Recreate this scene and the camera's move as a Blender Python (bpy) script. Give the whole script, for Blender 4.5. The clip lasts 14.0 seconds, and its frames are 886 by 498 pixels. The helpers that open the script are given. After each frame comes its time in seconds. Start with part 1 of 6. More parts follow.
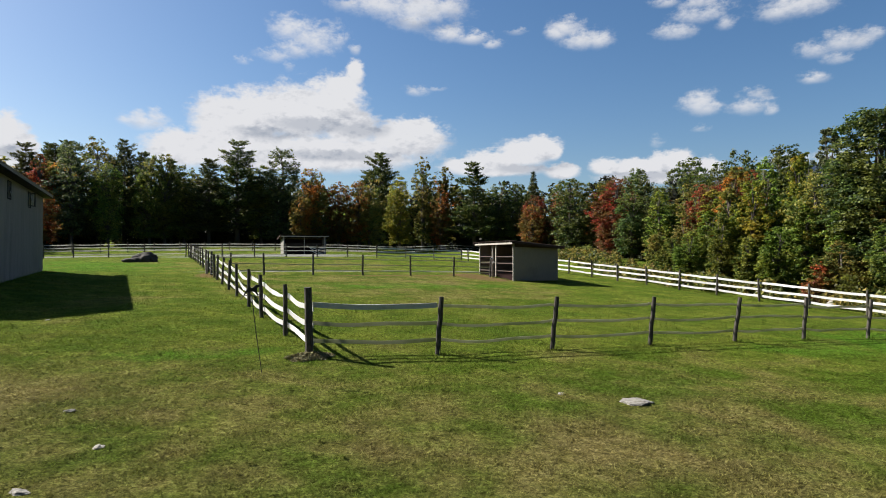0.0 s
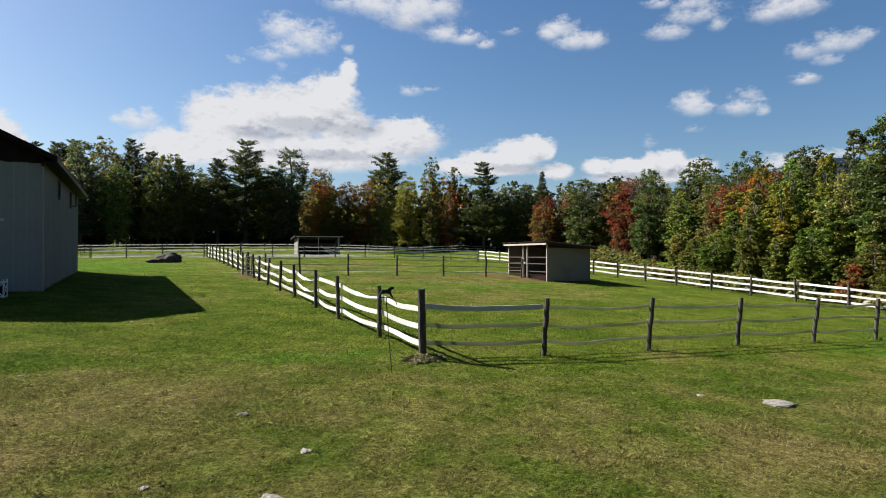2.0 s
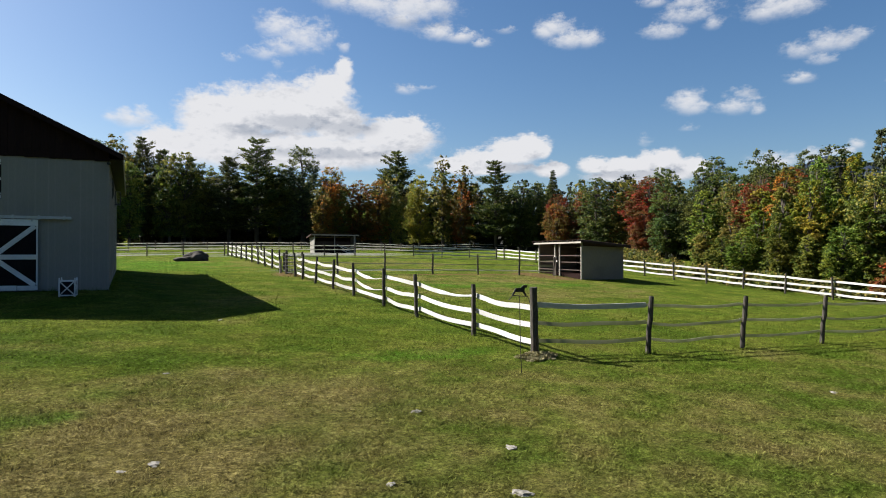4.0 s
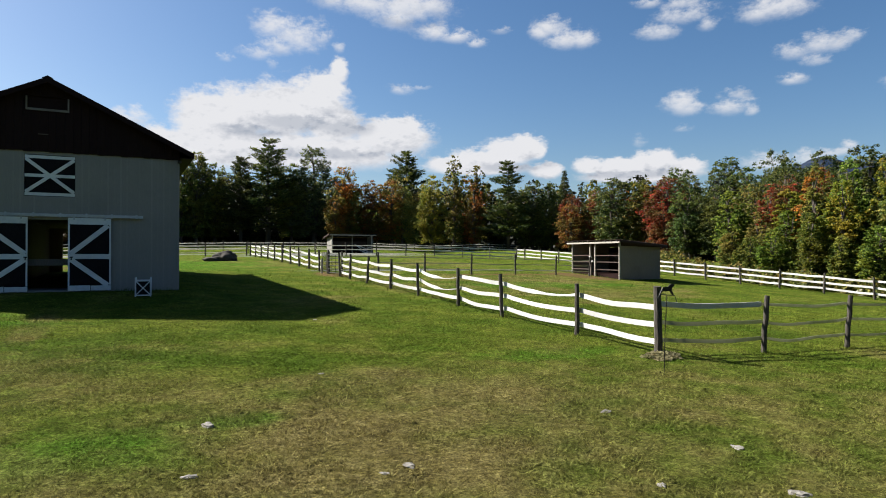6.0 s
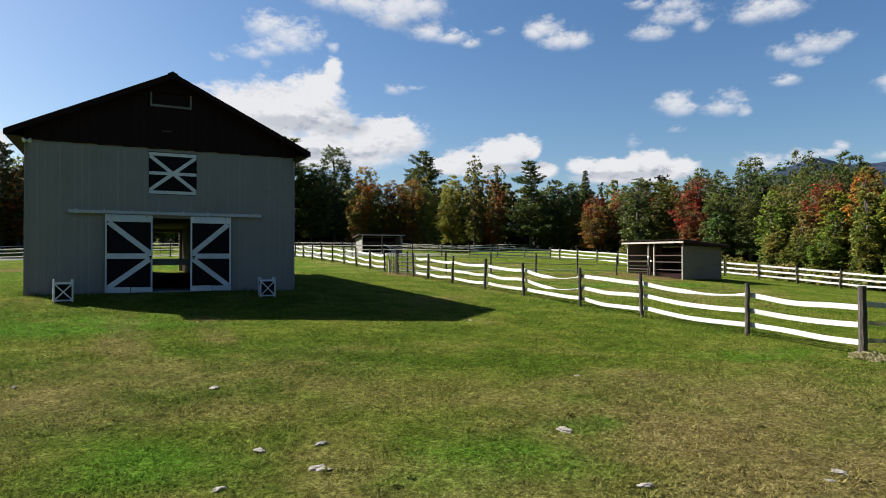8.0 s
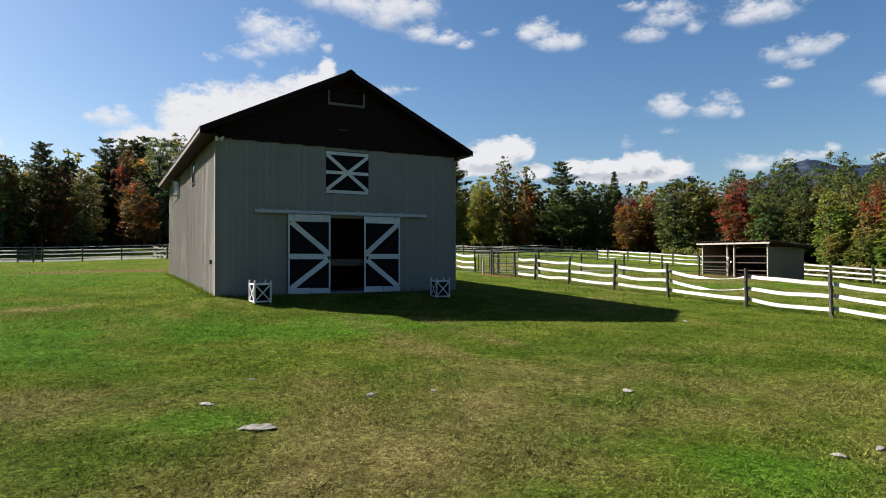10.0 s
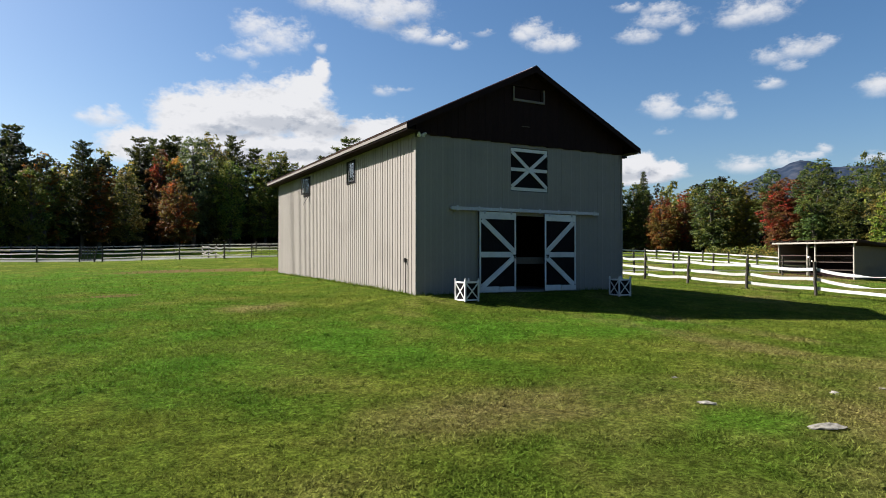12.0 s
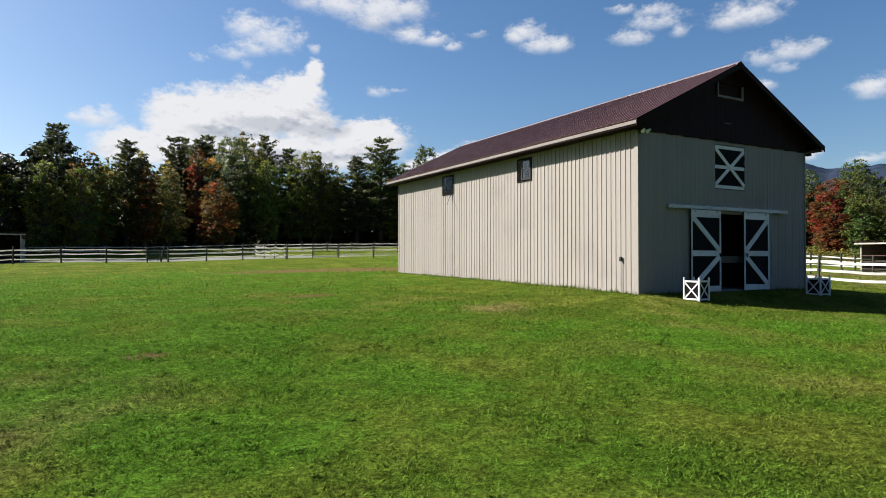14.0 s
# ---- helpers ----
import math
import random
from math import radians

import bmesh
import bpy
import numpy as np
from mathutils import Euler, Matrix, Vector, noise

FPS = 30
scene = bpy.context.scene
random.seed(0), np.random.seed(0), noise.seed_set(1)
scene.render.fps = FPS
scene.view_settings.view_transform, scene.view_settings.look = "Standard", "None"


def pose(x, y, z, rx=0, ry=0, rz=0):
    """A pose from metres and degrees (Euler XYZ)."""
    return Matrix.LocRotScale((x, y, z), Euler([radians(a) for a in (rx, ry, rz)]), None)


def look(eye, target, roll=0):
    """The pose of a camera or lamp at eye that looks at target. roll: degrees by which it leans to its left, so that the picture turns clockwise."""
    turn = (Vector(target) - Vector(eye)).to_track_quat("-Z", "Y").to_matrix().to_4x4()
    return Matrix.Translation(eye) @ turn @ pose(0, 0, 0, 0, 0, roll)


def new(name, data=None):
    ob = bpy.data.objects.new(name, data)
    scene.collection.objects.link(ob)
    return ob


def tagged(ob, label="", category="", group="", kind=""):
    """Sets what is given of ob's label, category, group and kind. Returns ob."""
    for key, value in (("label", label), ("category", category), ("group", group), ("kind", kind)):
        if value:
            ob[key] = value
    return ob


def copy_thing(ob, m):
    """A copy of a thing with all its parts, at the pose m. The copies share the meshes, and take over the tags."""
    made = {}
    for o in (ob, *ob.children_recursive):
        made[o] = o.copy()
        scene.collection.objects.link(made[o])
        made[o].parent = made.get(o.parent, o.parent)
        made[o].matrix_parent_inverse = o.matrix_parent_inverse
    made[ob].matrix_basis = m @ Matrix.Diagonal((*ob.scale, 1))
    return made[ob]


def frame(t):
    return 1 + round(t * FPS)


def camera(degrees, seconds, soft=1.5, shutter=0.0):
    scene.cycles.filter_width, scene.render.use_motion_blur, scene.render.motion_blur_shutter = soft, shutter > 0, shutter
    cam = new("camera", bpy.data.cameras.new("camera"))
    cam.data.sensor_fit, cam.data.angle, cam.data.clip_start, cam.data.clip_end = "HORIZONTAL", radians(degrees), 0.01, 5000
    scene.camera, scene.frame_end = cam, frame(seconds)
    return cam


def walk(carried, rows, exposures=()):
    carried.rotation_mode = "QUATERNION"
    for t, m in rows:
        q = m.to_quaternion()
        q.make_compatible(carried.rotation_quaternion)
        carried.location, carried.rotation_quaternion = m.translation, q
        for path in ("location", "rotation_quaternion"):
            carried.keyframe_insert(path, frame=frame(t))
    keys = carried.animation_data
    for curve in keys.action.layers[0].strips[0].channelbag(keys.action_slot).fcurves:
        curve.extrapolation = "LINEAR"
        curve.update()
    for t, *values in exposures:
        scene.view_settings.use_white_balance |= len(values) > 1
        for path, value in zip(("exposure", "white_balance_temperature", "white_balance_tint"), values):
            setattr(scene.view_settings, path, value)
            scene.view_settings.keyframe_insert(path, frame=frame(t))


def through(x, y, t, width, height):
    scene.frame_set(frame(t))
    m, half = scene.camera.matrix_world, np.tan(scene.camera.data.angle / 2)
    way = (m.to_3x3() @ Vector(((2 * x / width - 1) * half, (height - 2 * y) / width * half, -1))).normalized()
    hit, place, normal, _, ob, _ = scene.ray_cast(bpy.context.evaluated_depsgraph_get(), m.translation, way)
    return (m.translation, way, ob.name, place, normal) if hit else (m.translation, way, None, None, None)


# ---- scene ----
cam = camera(70.8, 14.0, soft=0.95)
PATH = [
    (0, (13.545, -28.418, 1.276), (14.413, -26.616, 1.297), -0.0),
    (0.5, (12.993, -28.154, 1.291), (13.866, -26.354, 1.312), -0.0),
    (1, (12.393, -27.856, 1.294), (13.27, -26.059, 1.314), 0.0),
    (1.5, (11.776, -27.552, 1.298), (12.658, -25.757, 1.319), 0.0),
    (2, (11.159, -27.232, 1.31), (12.046, -25.439, 1.331), 0.0),
    (2.5, (10.541, -26.927, 1.31), (11.424, -25.132, 1.324), 0.0),
    (3, (9.93, -26.662, 1.313), (10.818, -24.87, 1.327), -0.0),
    (5.5, (7.017, -25.174, 1.292), (7.926, -23.393, 1.309), -0.0),
    (6, (6.304, -24.762, 1.282), (7.217, -22.982, 1.299), -0.0),
    (6.5, (5.511, -24.282, 1.277), (6.428, -22.504, 1.296), -0.0),
    (7, (4.597, -23.723, 1.273), (5.518, -21.948, 1.291), -0.0),
    (7.5, (3.561, -23.097, 1.265), (4.486, -21.324, 1.284), -0.0),
    (8, (2.429, -22.426, 1.254), (3.358, -20.655, 1.272), -0.0),
    (10.5, (-4.152, -18.635, 1.219), (-3.202, -16.875, 1.241), 0.0),
    (11, (-5.484, -17.868, 1.202), (-4.53, -16.11, 1.224), 0.0),
    (11.5, (-6.771, -17.083, 1.179), (-5.813, -15.328, 1.202), 0.0),
    (12, (-8.046, -16.285, 1.155), (-7.083, -14.532, 1.178), 0.0),
    (12.5, (-9.343, -15.457, 1.132), (-8.375, -13.707, 1.157), 0.0),
    (13, (-10.726, -14.655, 1.11), (-9.755, -12.906, 1.136), 0.0),
    (13.5, (-12.1, -13.711, 1.089), (-11.124, -11.965, 1.116), 0.0),
    (14, (-13.577, -12.778, 1.089), (-12.597, -11.035, 1.115), 0.0),
]
walk(cam, [(t, look(eye, target, roll)) for t, eye, target, roll in PATH], exposures=[(0, 1.43), (3, 1.46), (8, 1.52), (14, 1.56)])

# ---- world, sun ----
SUN_FROM = Vector((-0.86, 0.92, 1.0)).normalized()
SUN_ELEV = math.asin(SUN_FROM.z)
SUN_AZ = math.atan2(SUN_FROM.x, SUN_FROM.y)

# Clouds: compass angle, height angle, half width, half height (degrees), thinness
CLOUD_BANK = [
    (3.3, 9.1, 3.56, 1.64, 0), (6.5, 11.5, 3.01, 2.6, 0), (9.1, 12.2, 3.34, 2.39, 0), (12.7, 12.6, 3.95, 2.66, 0), (15.7, 13.5, 3.03, 2.43, 0),
    (16.4, 14.7, 1.9, 1.5, 0.1), (17.6, 16.2, 0.95, 1.1, 0.45), (17.2, 11.6, 2.8, 1.73, 0), (22.4, 10.7, 3.88, 1.76, 0), (23.4, 11.5, 1.82, 1.1, 0),
    (14.2, 9.2, 9.9, 1.74, 0), (8.8, 9.3, 7.12, 1.94, 0), (33.3, 9.3, 2.81, 1.36, 0), (34.5, 9.7, 2.03, 1.1, 0), (30.2, 8.6, 3.1, 1.12, 0),
    (27.9, 8.3, 2.34, 0.71, 0.1), (35.8, 9.3, 0.91, 0.7, 0.1), (30.7, 7.9, 5.15, 0.71, 0.05), (36.5, 7.6, 1.51, 0.75, 0.05), (46.0, 8.1, 2.06, 1.05, 0),
    (43.2, 7.6, 2.84, 0.88, 0), (40.5, 7.9, 1.56, 0.79, 0.05), (48.2, 7.5, 1.78, 0.85, 0.05), (44.6, 6.9, 5.11, 0.68, 0), (-9.4, 9.0, 1.57, 1.66, 0),
    (-8.1, 8.2, 1.08, 1.06, 0.1), (-9.6, 7.5, 2.08, 1.04, 0.1),
]
CLOUD_HIGH = [
    (12.0, 19.6, 1.97, 1.08, 0.1), (14.2, 18.9, 2.25, 1.38, 0.15), (10.7, 17.3, 1.7, 0.64, 0.45), (12.2, 18.0, 1.48, 0.83, 0.3), (16.1, 18.9, 1.01, 0.65, 0.4),
    (17.6, 18.3, 0.61, 0.56, 0.5), (11.7, 16.6, 0.49, 0.65, 0.7), (7.9, 16.6, 0.94, 0.37, 0.8), (11.2, 15.4, 0.73, 0.47, 0.85), (23.4, 21.8, 3.9, 1.71, 0),
    (26.0, 21.9, 1.82, 0.99, 0), (20.3, 21.9, 3.61, 0.99, 0.1), (17.2, 21.9, 2.04, 0.62, 0.45), (23.2, 20.6, 1.82, 0.83, 0.1), (26.3, 19.7, 1.56, 0.79, 0),
    (28.4, 19.3, 1.82, 0.56, 0.15), (30.2, 18.7, 0.93, 0.37, 0.35), (32.4, 19.7, 1.13, 0.37, 0.75), (36.8, 19.8, 1.71, 0.82, 0.1), (38.3, 18.8, 1.98, 0.92, 0),
    (39.8, 18.7, 1.23, 0.82, 0.1), (36.1, 19.4, 1.11, 0.64, 0.3), (48.3, 19.8, 2.45, 0.77, 0.45), (46.2, 18.7, 1.74, 0.7, 0.45), (50.2, 18.9, 0.95, 0.6, 0.5),
    (45.5, 21.0, 1.38, 0.43, 0.5), (48.0, 20.7, 1.56, 0.51, 0.5), (55.4, 19.4, 2.83, 1.05, 0.05), (54.0, 19.1, 1.54, 0.66, 0.2), (58.4, 16.2, 2.21, 0.81, 0.5),
    (56.5, 15.9, 1.46, 0.66, 0.6), (60.2, 16.4, 1.24, 0.55, 0.65), (58.1, 15.0, 1.3, 0.58, 0.75),
]
CLOUD_SMALL = [
    (56.6, 13.8, 1.07, 0.46, 0.15), (48.0, 12.8, 1.43, 0.92, 0.1), (48.7, 12.4, 1.15, 0.64, 0.3), (51.9, 12.2, 1.68, 0.72, 0.35), (52.5, 13.1, 1.04, 0.53, 0.7),
    (53.5, 11.7, 0.73, 0.44, 0.5), (48.1, 10.7, 1.11, 0.37, 0.85), (44.7, 9.9, 0.74, 0.67, 0.6), (23.3, 14.8, 1.14, 0.49, 0.45), (25.0, 15.0, 1.04, 0.24, 0.75),
    (0.1, 11.1, 1.61, 0.77, 0.1), (0.9, 11.5, 0.77, 0.64, 0.1), (-1.3, 11.0, 0.66, 0.36, 0.4), (63.9, 12.8, 1.42, 0.9, 0.1), (54.9, 7.5, 2.0, 0.73, 0.1),
    (57.7, 7.6, 1.39, 0.63, 0.3), (60.4, 8.4, 0.67, 0.43, 0.35), (58.9, 7.9, 1.74, 0.35, 0.4), (63.5, 7.5, 1.25, 0.42, 0.4),
]
CLOUD_GREY = [
    (18.3, 11.4, 2.45, 0.84), (14.2, 11.6, 3.99, 0.69), (10.3, 10.8, 2.9, 0.58), (16.2, 9.0, 6.05, 0.5), (33.3, 7.9, 3.06, 0.46),
    (44.1, 7.0, 4.21, 0.39), (24.5, 20.3, 2.6, 0.46), (-9.0, 7.8, 1.76, 0.59),
]


def build_world():
    w = bpy.data.worlds.new("sky")
    scene.world = w
    w.use_nodes = True
    nt = w.node_tree
    nt.nodes.clear()
    N, K = nt.nodes.new, nt.links.new

    def m(op, a, b=None, c=None):
        n = N("ShaderNodeMath")
        n.operation = op
        for i, v in enumerate((a, b, c)):
            if v is None:
                continue
            if isinstance(v, (int, float)):
                n.inputs[i].default_value = v
            else:
                K(v, n.inputs[i])
        return n.outputs[0]

    sky = N("ShaderNodeTexSky")
    sky.sky_type = "NISHITA"
    sky.sun_disc = False
    sky.sun_elevation = SUN_ELEV
    sky.sun_rotation = SUN_AZ
    sky.air_density, sky.dust_density, sky.ozone_density = 1.0, 1.1, 3.0
    co = N("ShaderNodeTexCoord")
    sep = N("ShaderNodeSeparateXYZ")
    K(co.outputs["Generated"], sep.inputs[0])
    az = m("MULTIPLY", m("ARCTAN2", sep.outputs[0], sep.outputs[1]), 57.2958)
    el = m("MULTIPLY", m("ARCSINE", sep.outputs[2]), 57.2958)
    uv = N("ShaderNodeCombineXYZ")
    K(az, uv.inputs[0]); K(el, uv.inputs[1])

    def fbm(scale, detail, rough, z=0.0, shift=(0, 0)):
        n = N("ShaderNodeTexNoise")
        n.inputs["Scale"].default_value = scale
        n.inputs["Detail"].default_value = detail
        n.inputs["Roughness"].default_value = rough
        mp = N("ShaderNodeMapping")
        mp.inputs["Location"].default_value = (shift[0] * 0.75, shift[1] * 1.2, z)
        mp.inputs["Scale"].default_value = (0.75, 1.2, 1)
        K(uv.outputs[0], mp.inputs[0])
        K(mp.outputs[0], n.inputs["Vector"])
        return n.outputs["Fac"]

    big, fine = fbm(0.34, 8, 0.62), fbm(0.95, 9, 0.68, 7.3)
    # warped place on the sky
    wx = m("ADD", az, m("MULTIPLY", m("SUBTRACT", big, 0.5), 1.5))
    wy = m("ADD", el, m("MULTIPLY", m("SUBTRACT", fine, 0.5), 1.1))
    wuv = N("ShaderNodeCombineXYZ")
    K(wx, wuv.inputs[0]); K(wy, wuv.inputs[1])

    def nearest(blobs, src):
        acc = None
        for a, e, ra, re, k in blobs:
            v = N("ShaderNodeVectorMath")
            v.operation = "MULTIPLY_ADD"
            K(src, v.inputs[0])
            v.inputs[1].default_value = (1 / ra, 1 / re, 0)
            v.inputs[2].default_value = (-a / ra, -e / re, k)
            ln = N("ShaderNodeVectorMath")
            ln.operation = "LENGTH"
            K(v.outputs[0], ln.inputs[0])
            acc = ln.outputs["Value"] if acc is None else m("SMOOTH_MIN", acc, ln.outputs["Value"], 0.25)
        return acc

    field = nearest(CLOUD_BANK, wuv.outputs[0])
    thin = nearest(CLOUD_HIGH + CLOUD_SMALL, wuv.outputs[0])
    # loose clouds over the rest of the sky
    rest = fbm(0.045, 7, 0.6, 3.1)
    aside = m("SMOOTH_MIN", m("ABSOLUTE", m("SUBTRACT", az, 27.0)), 200.0, 1.0)
    away = N("ShaderNodeMapRange")
    away.interpolation_type = "SMOOTHSTEP"
    K(aside, away.inputs[0])
    away.inputs[1].default_value, away.inputs[2].default_value = 45.0, 60.0
    loose = m("SUBTRACT", 2.6, m("MULTIPLY", m("MULTIPLY", rest, 1.6), away.outputs[0]))
    thin = m("MINIMUM", thin, loose)

    def edge(v, rough, lo, hi, most):
        n = N("ShaderNodeMapRange")
        n.interpolation_type = "SMOOTHSTEP"
        K(m("ADD", v, rough), n.inputs[0])
        n.inputs[1].default_value, n.inputs[2].default_value, n.inputs[4].default_value = lo, hi, most
        return n.outputs[0]

    # heaped clouds are firm at the rim, high ones torn and thin
    firm = edge(field, m("ADD", m("MULTIPLY", m("SUBTRACT", fine, 0.5), 0.9), m("MULTIPLY", m("SUBTRACT", big, 0.5), 0.4)), 1.2, 0.68, 1.0)
    torn = edge(thin, m("ADD", m("MULTIPLY", m("SUBTRACT", fine, 0.5), 2.0), m("MULTIPLY", m("SUBTRACT", big, 0.5), 0.9)), 1.32, 0.0, 0.88)
    den = m("MAXIMUM", firm, torn)
    up = N("ShaderNodeMapRange")
    K(el, up.inputs[0])
    up.inputs[1].default_value, up.inputs[2].default_value = 0.0, 4.0
    dens = m("MULTIPLY", den, up.outputs[0])
    grey = N("ShaderNodeMapRange")
    grey.interpolation_type = "SMOOTHSTEP"
    K(m("ADD", nearest([(*b, 0) for b in CLOUD_GREY], wuv.outputs[0]), m("MULTIPLY", m("SUBTRACT", fine, 0.5), 1.3)), grey.inputs[0])
    grey.inputs[1].default_value, grey.inputs[2].default_value = 1.35, 0.45
    # undersides and hollows turned from the sun are greyer
    lift = N("ShaderNodeVectorMath")
    lift.operation = "ADD"
    K(wuv.outputs[0], lift.inputs[0])
    lift.inputs[1].default_value = (-0.5, 0.9, 0)
    under = m("MULTIPLY", m("SUBTRACT", field, nearest(CLOUD_BANK, lift.outputs[0])), 0.55)
    lump = m("MULTIPLY", m("SUBTRACT", fbm(0.34, 8, 0.62, shift=(-0.45, 0.7)), big), 3.0)
    puff = m("MULTIPLY", m("SUBTRACT", fbm(0.95, 9, 0.68, 7.3, (-0.2, 0.3)), fine), 1.2)
    hollow = m("MAXIMUM", m("ADD", under, m("ADD", lump, puff)), 0.0)
    shade = m("ADD", m("MULTIPLY", grey.outputs[0], 0.6), m("MULTIPLY", hollow, 0.8))
    tone = N("ShaderNodeMix")
    tone.data_type = "RGBA"
    K(shade, tone.inputs[0])
    tone.inputs[6].default_value = CLOUD_WHITE
    tone.inputs[7].default_value = CLOUD_DARK
    tone.clamp_factor = True
    mix = N("ShaderNodeMix")
    mix.data_type = "RGBA"
    K(dens, mix.inputs[0])
    deep = N("ShaderNodeHueSaturation")
    deep.inputs["Hue"].default_value, deep.inputs["Saturation"].default_value = 0.501, 1.2
    K(sky.outputs[0], deep.inputs["Color"])
    K(deep.outputs[0], mix.inputs[6])
    K(tone.outputs[2], mix.inputs[7])
    bg = N("ShaderNodeBackground")
    bg.inputs[1].default_value = SKY_STRENGTH
    K(mix.outputs[2], bg.inputs[0])
    out = N("ShaderNodeOutputWorld")
    K(bg.outputs[0], out.inputs[0])
    w.cycles.sampling_method = "MANUAL"
    w.cycles.sample_map_resolution = 512


SKY_STRENGTH = 0.0425
CLOUD_WHITE = (6.7, 6.75, 7.0, 1)
CLOUD_DARK = (3.2, 3.55, 4.2, 1)
build_world()
sun_data = bpy.data.lights.new("sun", "SUN")
sun_data.energy, sun_data.angle, sun_data.color = 5.0, radians(0.53), (1.0, 0.965, 0.925)
sun = new("sun", sun_data)
sun.matrix_world = look(SUN_FROM * 120, (0, 0, 0))


# ---- ground form ----
GROUND = (-0.019, 1.713, 0.064, 0.639, -1.034, -0.265, 1.642, 0.367, -0.849, -0.418, 0.393, -0.63, -0.148, -0.174, -2.549)
BARN_W, BARN_L, EAVE = 8.1, 16.0, 4.75


def smooth(v):
    v = np.clip(v, 0, 1)
    return v * v * (3 - 2 * v)


def rise(x, y):
    """The slope up to the wood, behind the paddocks and past the long fence."""
    # unseen hill, added to block bright sky gaps low between the trees
    hidden_hill = 15.0 * np.maximum(smooth((y - 97) / 70.0), smooth((x - 84) / 60.0))
    return hidden_hill + 1.3 * smooth((y - 52) / 26.0) + 1.2 * smooth((x - 47.5) / 13.0) * smooth((y + 2) / 28.0) * (1 - smooth((y - 52) / 26.0))


def ground_z(x, y):
    """Height of the lawn: a smooth swell, with the raised pad of the barn."""
    u, v = np.tanh((x - 14) / 45.0), np.tanh((y - 8) / 45.0)
    z, n = 0.0, 0
    for i in range(5):
        for j in range(5 - i):
            z = z + GROUND[n] * u**i * v**j
            n += 1
    dx = np.maximum(np.maximum(-x, x - BARN_W), 0)
    dy = np.maximum(np.maximum(-y, y - BARN_L), 0)
    d = np.sqrt(dx * dx + dy * dy)
    pad = 0.24 * np.exp(-((d / 1.6) ** 2)) * np.exp(-((np.maximum(y, 0) / 14.0) ** 2))
    back = 0.38 * smooth((-6 - x) / 14.0) * smooth((y - 24) / 18.0)
    return z + pad + back + rise(x, y)


def gz(x, y):
    return float(ground_z(np.array(float(x)), np.array(float(y))))


# ---- materials ----
def material(name):
    mt = bpy.data.materials.new(name)
    mt.use_nodes = True
    nt = mt.node_tree
    nt.nodes.clear()
    return mt, nt


def rgba(c):
    return (*c, 1.0)


class Nodes:
    """Short calls for building node trees."""

    def __init__(self, nt):
        self.nt = nt

    def add(self, kind):
        return self.nt.nodes.new(kind)

    def join(self, a, b):
        self.nt.links.new(a, b)

    def put(self, socket, v):
        if isinstance(v, (int, float, tuple)):
            socket.default_value = v
        else:
            self.join(v, socket)

    def place(self, scale=(1, 1, 1), own=False):
        src = self.add("ShaderNodeTexCoord").outputs["Object"] if own else self.add("ShaderNodeNewGeometry").outputs["Position"]
        mp = self.add("ShaderNodeMapping")
        mp.inputs["Scale"].default_value = scale
        self.join(src, mp.inputs[0])
        return mp.outputs[0]

    def noise(self, vec, scale, detail=4, rough=0.55):
        n = self.add("ShaderNodeTexNoise")
        n.inputs["Scale"].default_value, n.inputs["Detail"].default_value, n.inputs["Roughness"].default_value = scale, detail, rough
        self.join(vec, n.inputs["Vector"])
        return n.outputs["Fac"]

    def step(self, v, lo, hi, a=0.0, b=1.0):
        n = self.add("ShaderNodeMapRange")
        n.interpolation_type = "SMOOTHSTEP"
        self.put(n.inputs[0], v)
        n.inputs[1].default_value, n.inputs[2].default_value, n.inputs[3].default_value, n.inputs[4].default_value = lo, hi, a, b
        return n.outputs[0]

    def math(self, op, a, b=0.0):
        n = self.add("ShaderNodeMath")
        n.operation = op
        self.put(n.inputs[0], a)
        self.put(n.inputs[1], b)
        return n.outputs[0]

    def mix(self, f, a, b):
        n = self.add("ShaderNodeMix")
        n.data_type = "RGBA"
        self.put(n.inputs[0], f)
        self.put(n.inputs[6], rgba(a) if isinstance(a, tuple) and len(a) == 3 else a)
        self.put(n.inputs[7], rgba(b) if isinstance(b, tuple) and len(b) == 3 else b)
        return n.outputs[2]

    def bump(self, h, strength, dist=0.02):
        n = self.add("ShaderNodeBump")
        n.inputs["Strength"].default_value, n.inputs["Distance"].default_value = strength, dist
        self.join(h, n.inputs["Height"])
        return n.outputs[0]

    def surface(self, color, rough=0.7, metal=0.0, normal=None, spec=0.3):
        b = self.add("ShaderNodeBsdfPrincipled")
        self.put(b.inputs["Base Color"], rgba(color) if isinstance(color, tuple) and len(color) == 3 else color)
        self.put(b.inputs["Roughness"], rough)
        b.inputs["Metallic"].default_value = metal
        b.inputs["Specular IOR Level"].default_value = spec
        if normal is not None:
            self.join(normal, b.inputs["Normal"])
        return b.outputs[0]

    def out(self, shader):
        o = self.add("ShaderNodeOutputMaterial")
        self.join(shader, o.inputs[0])


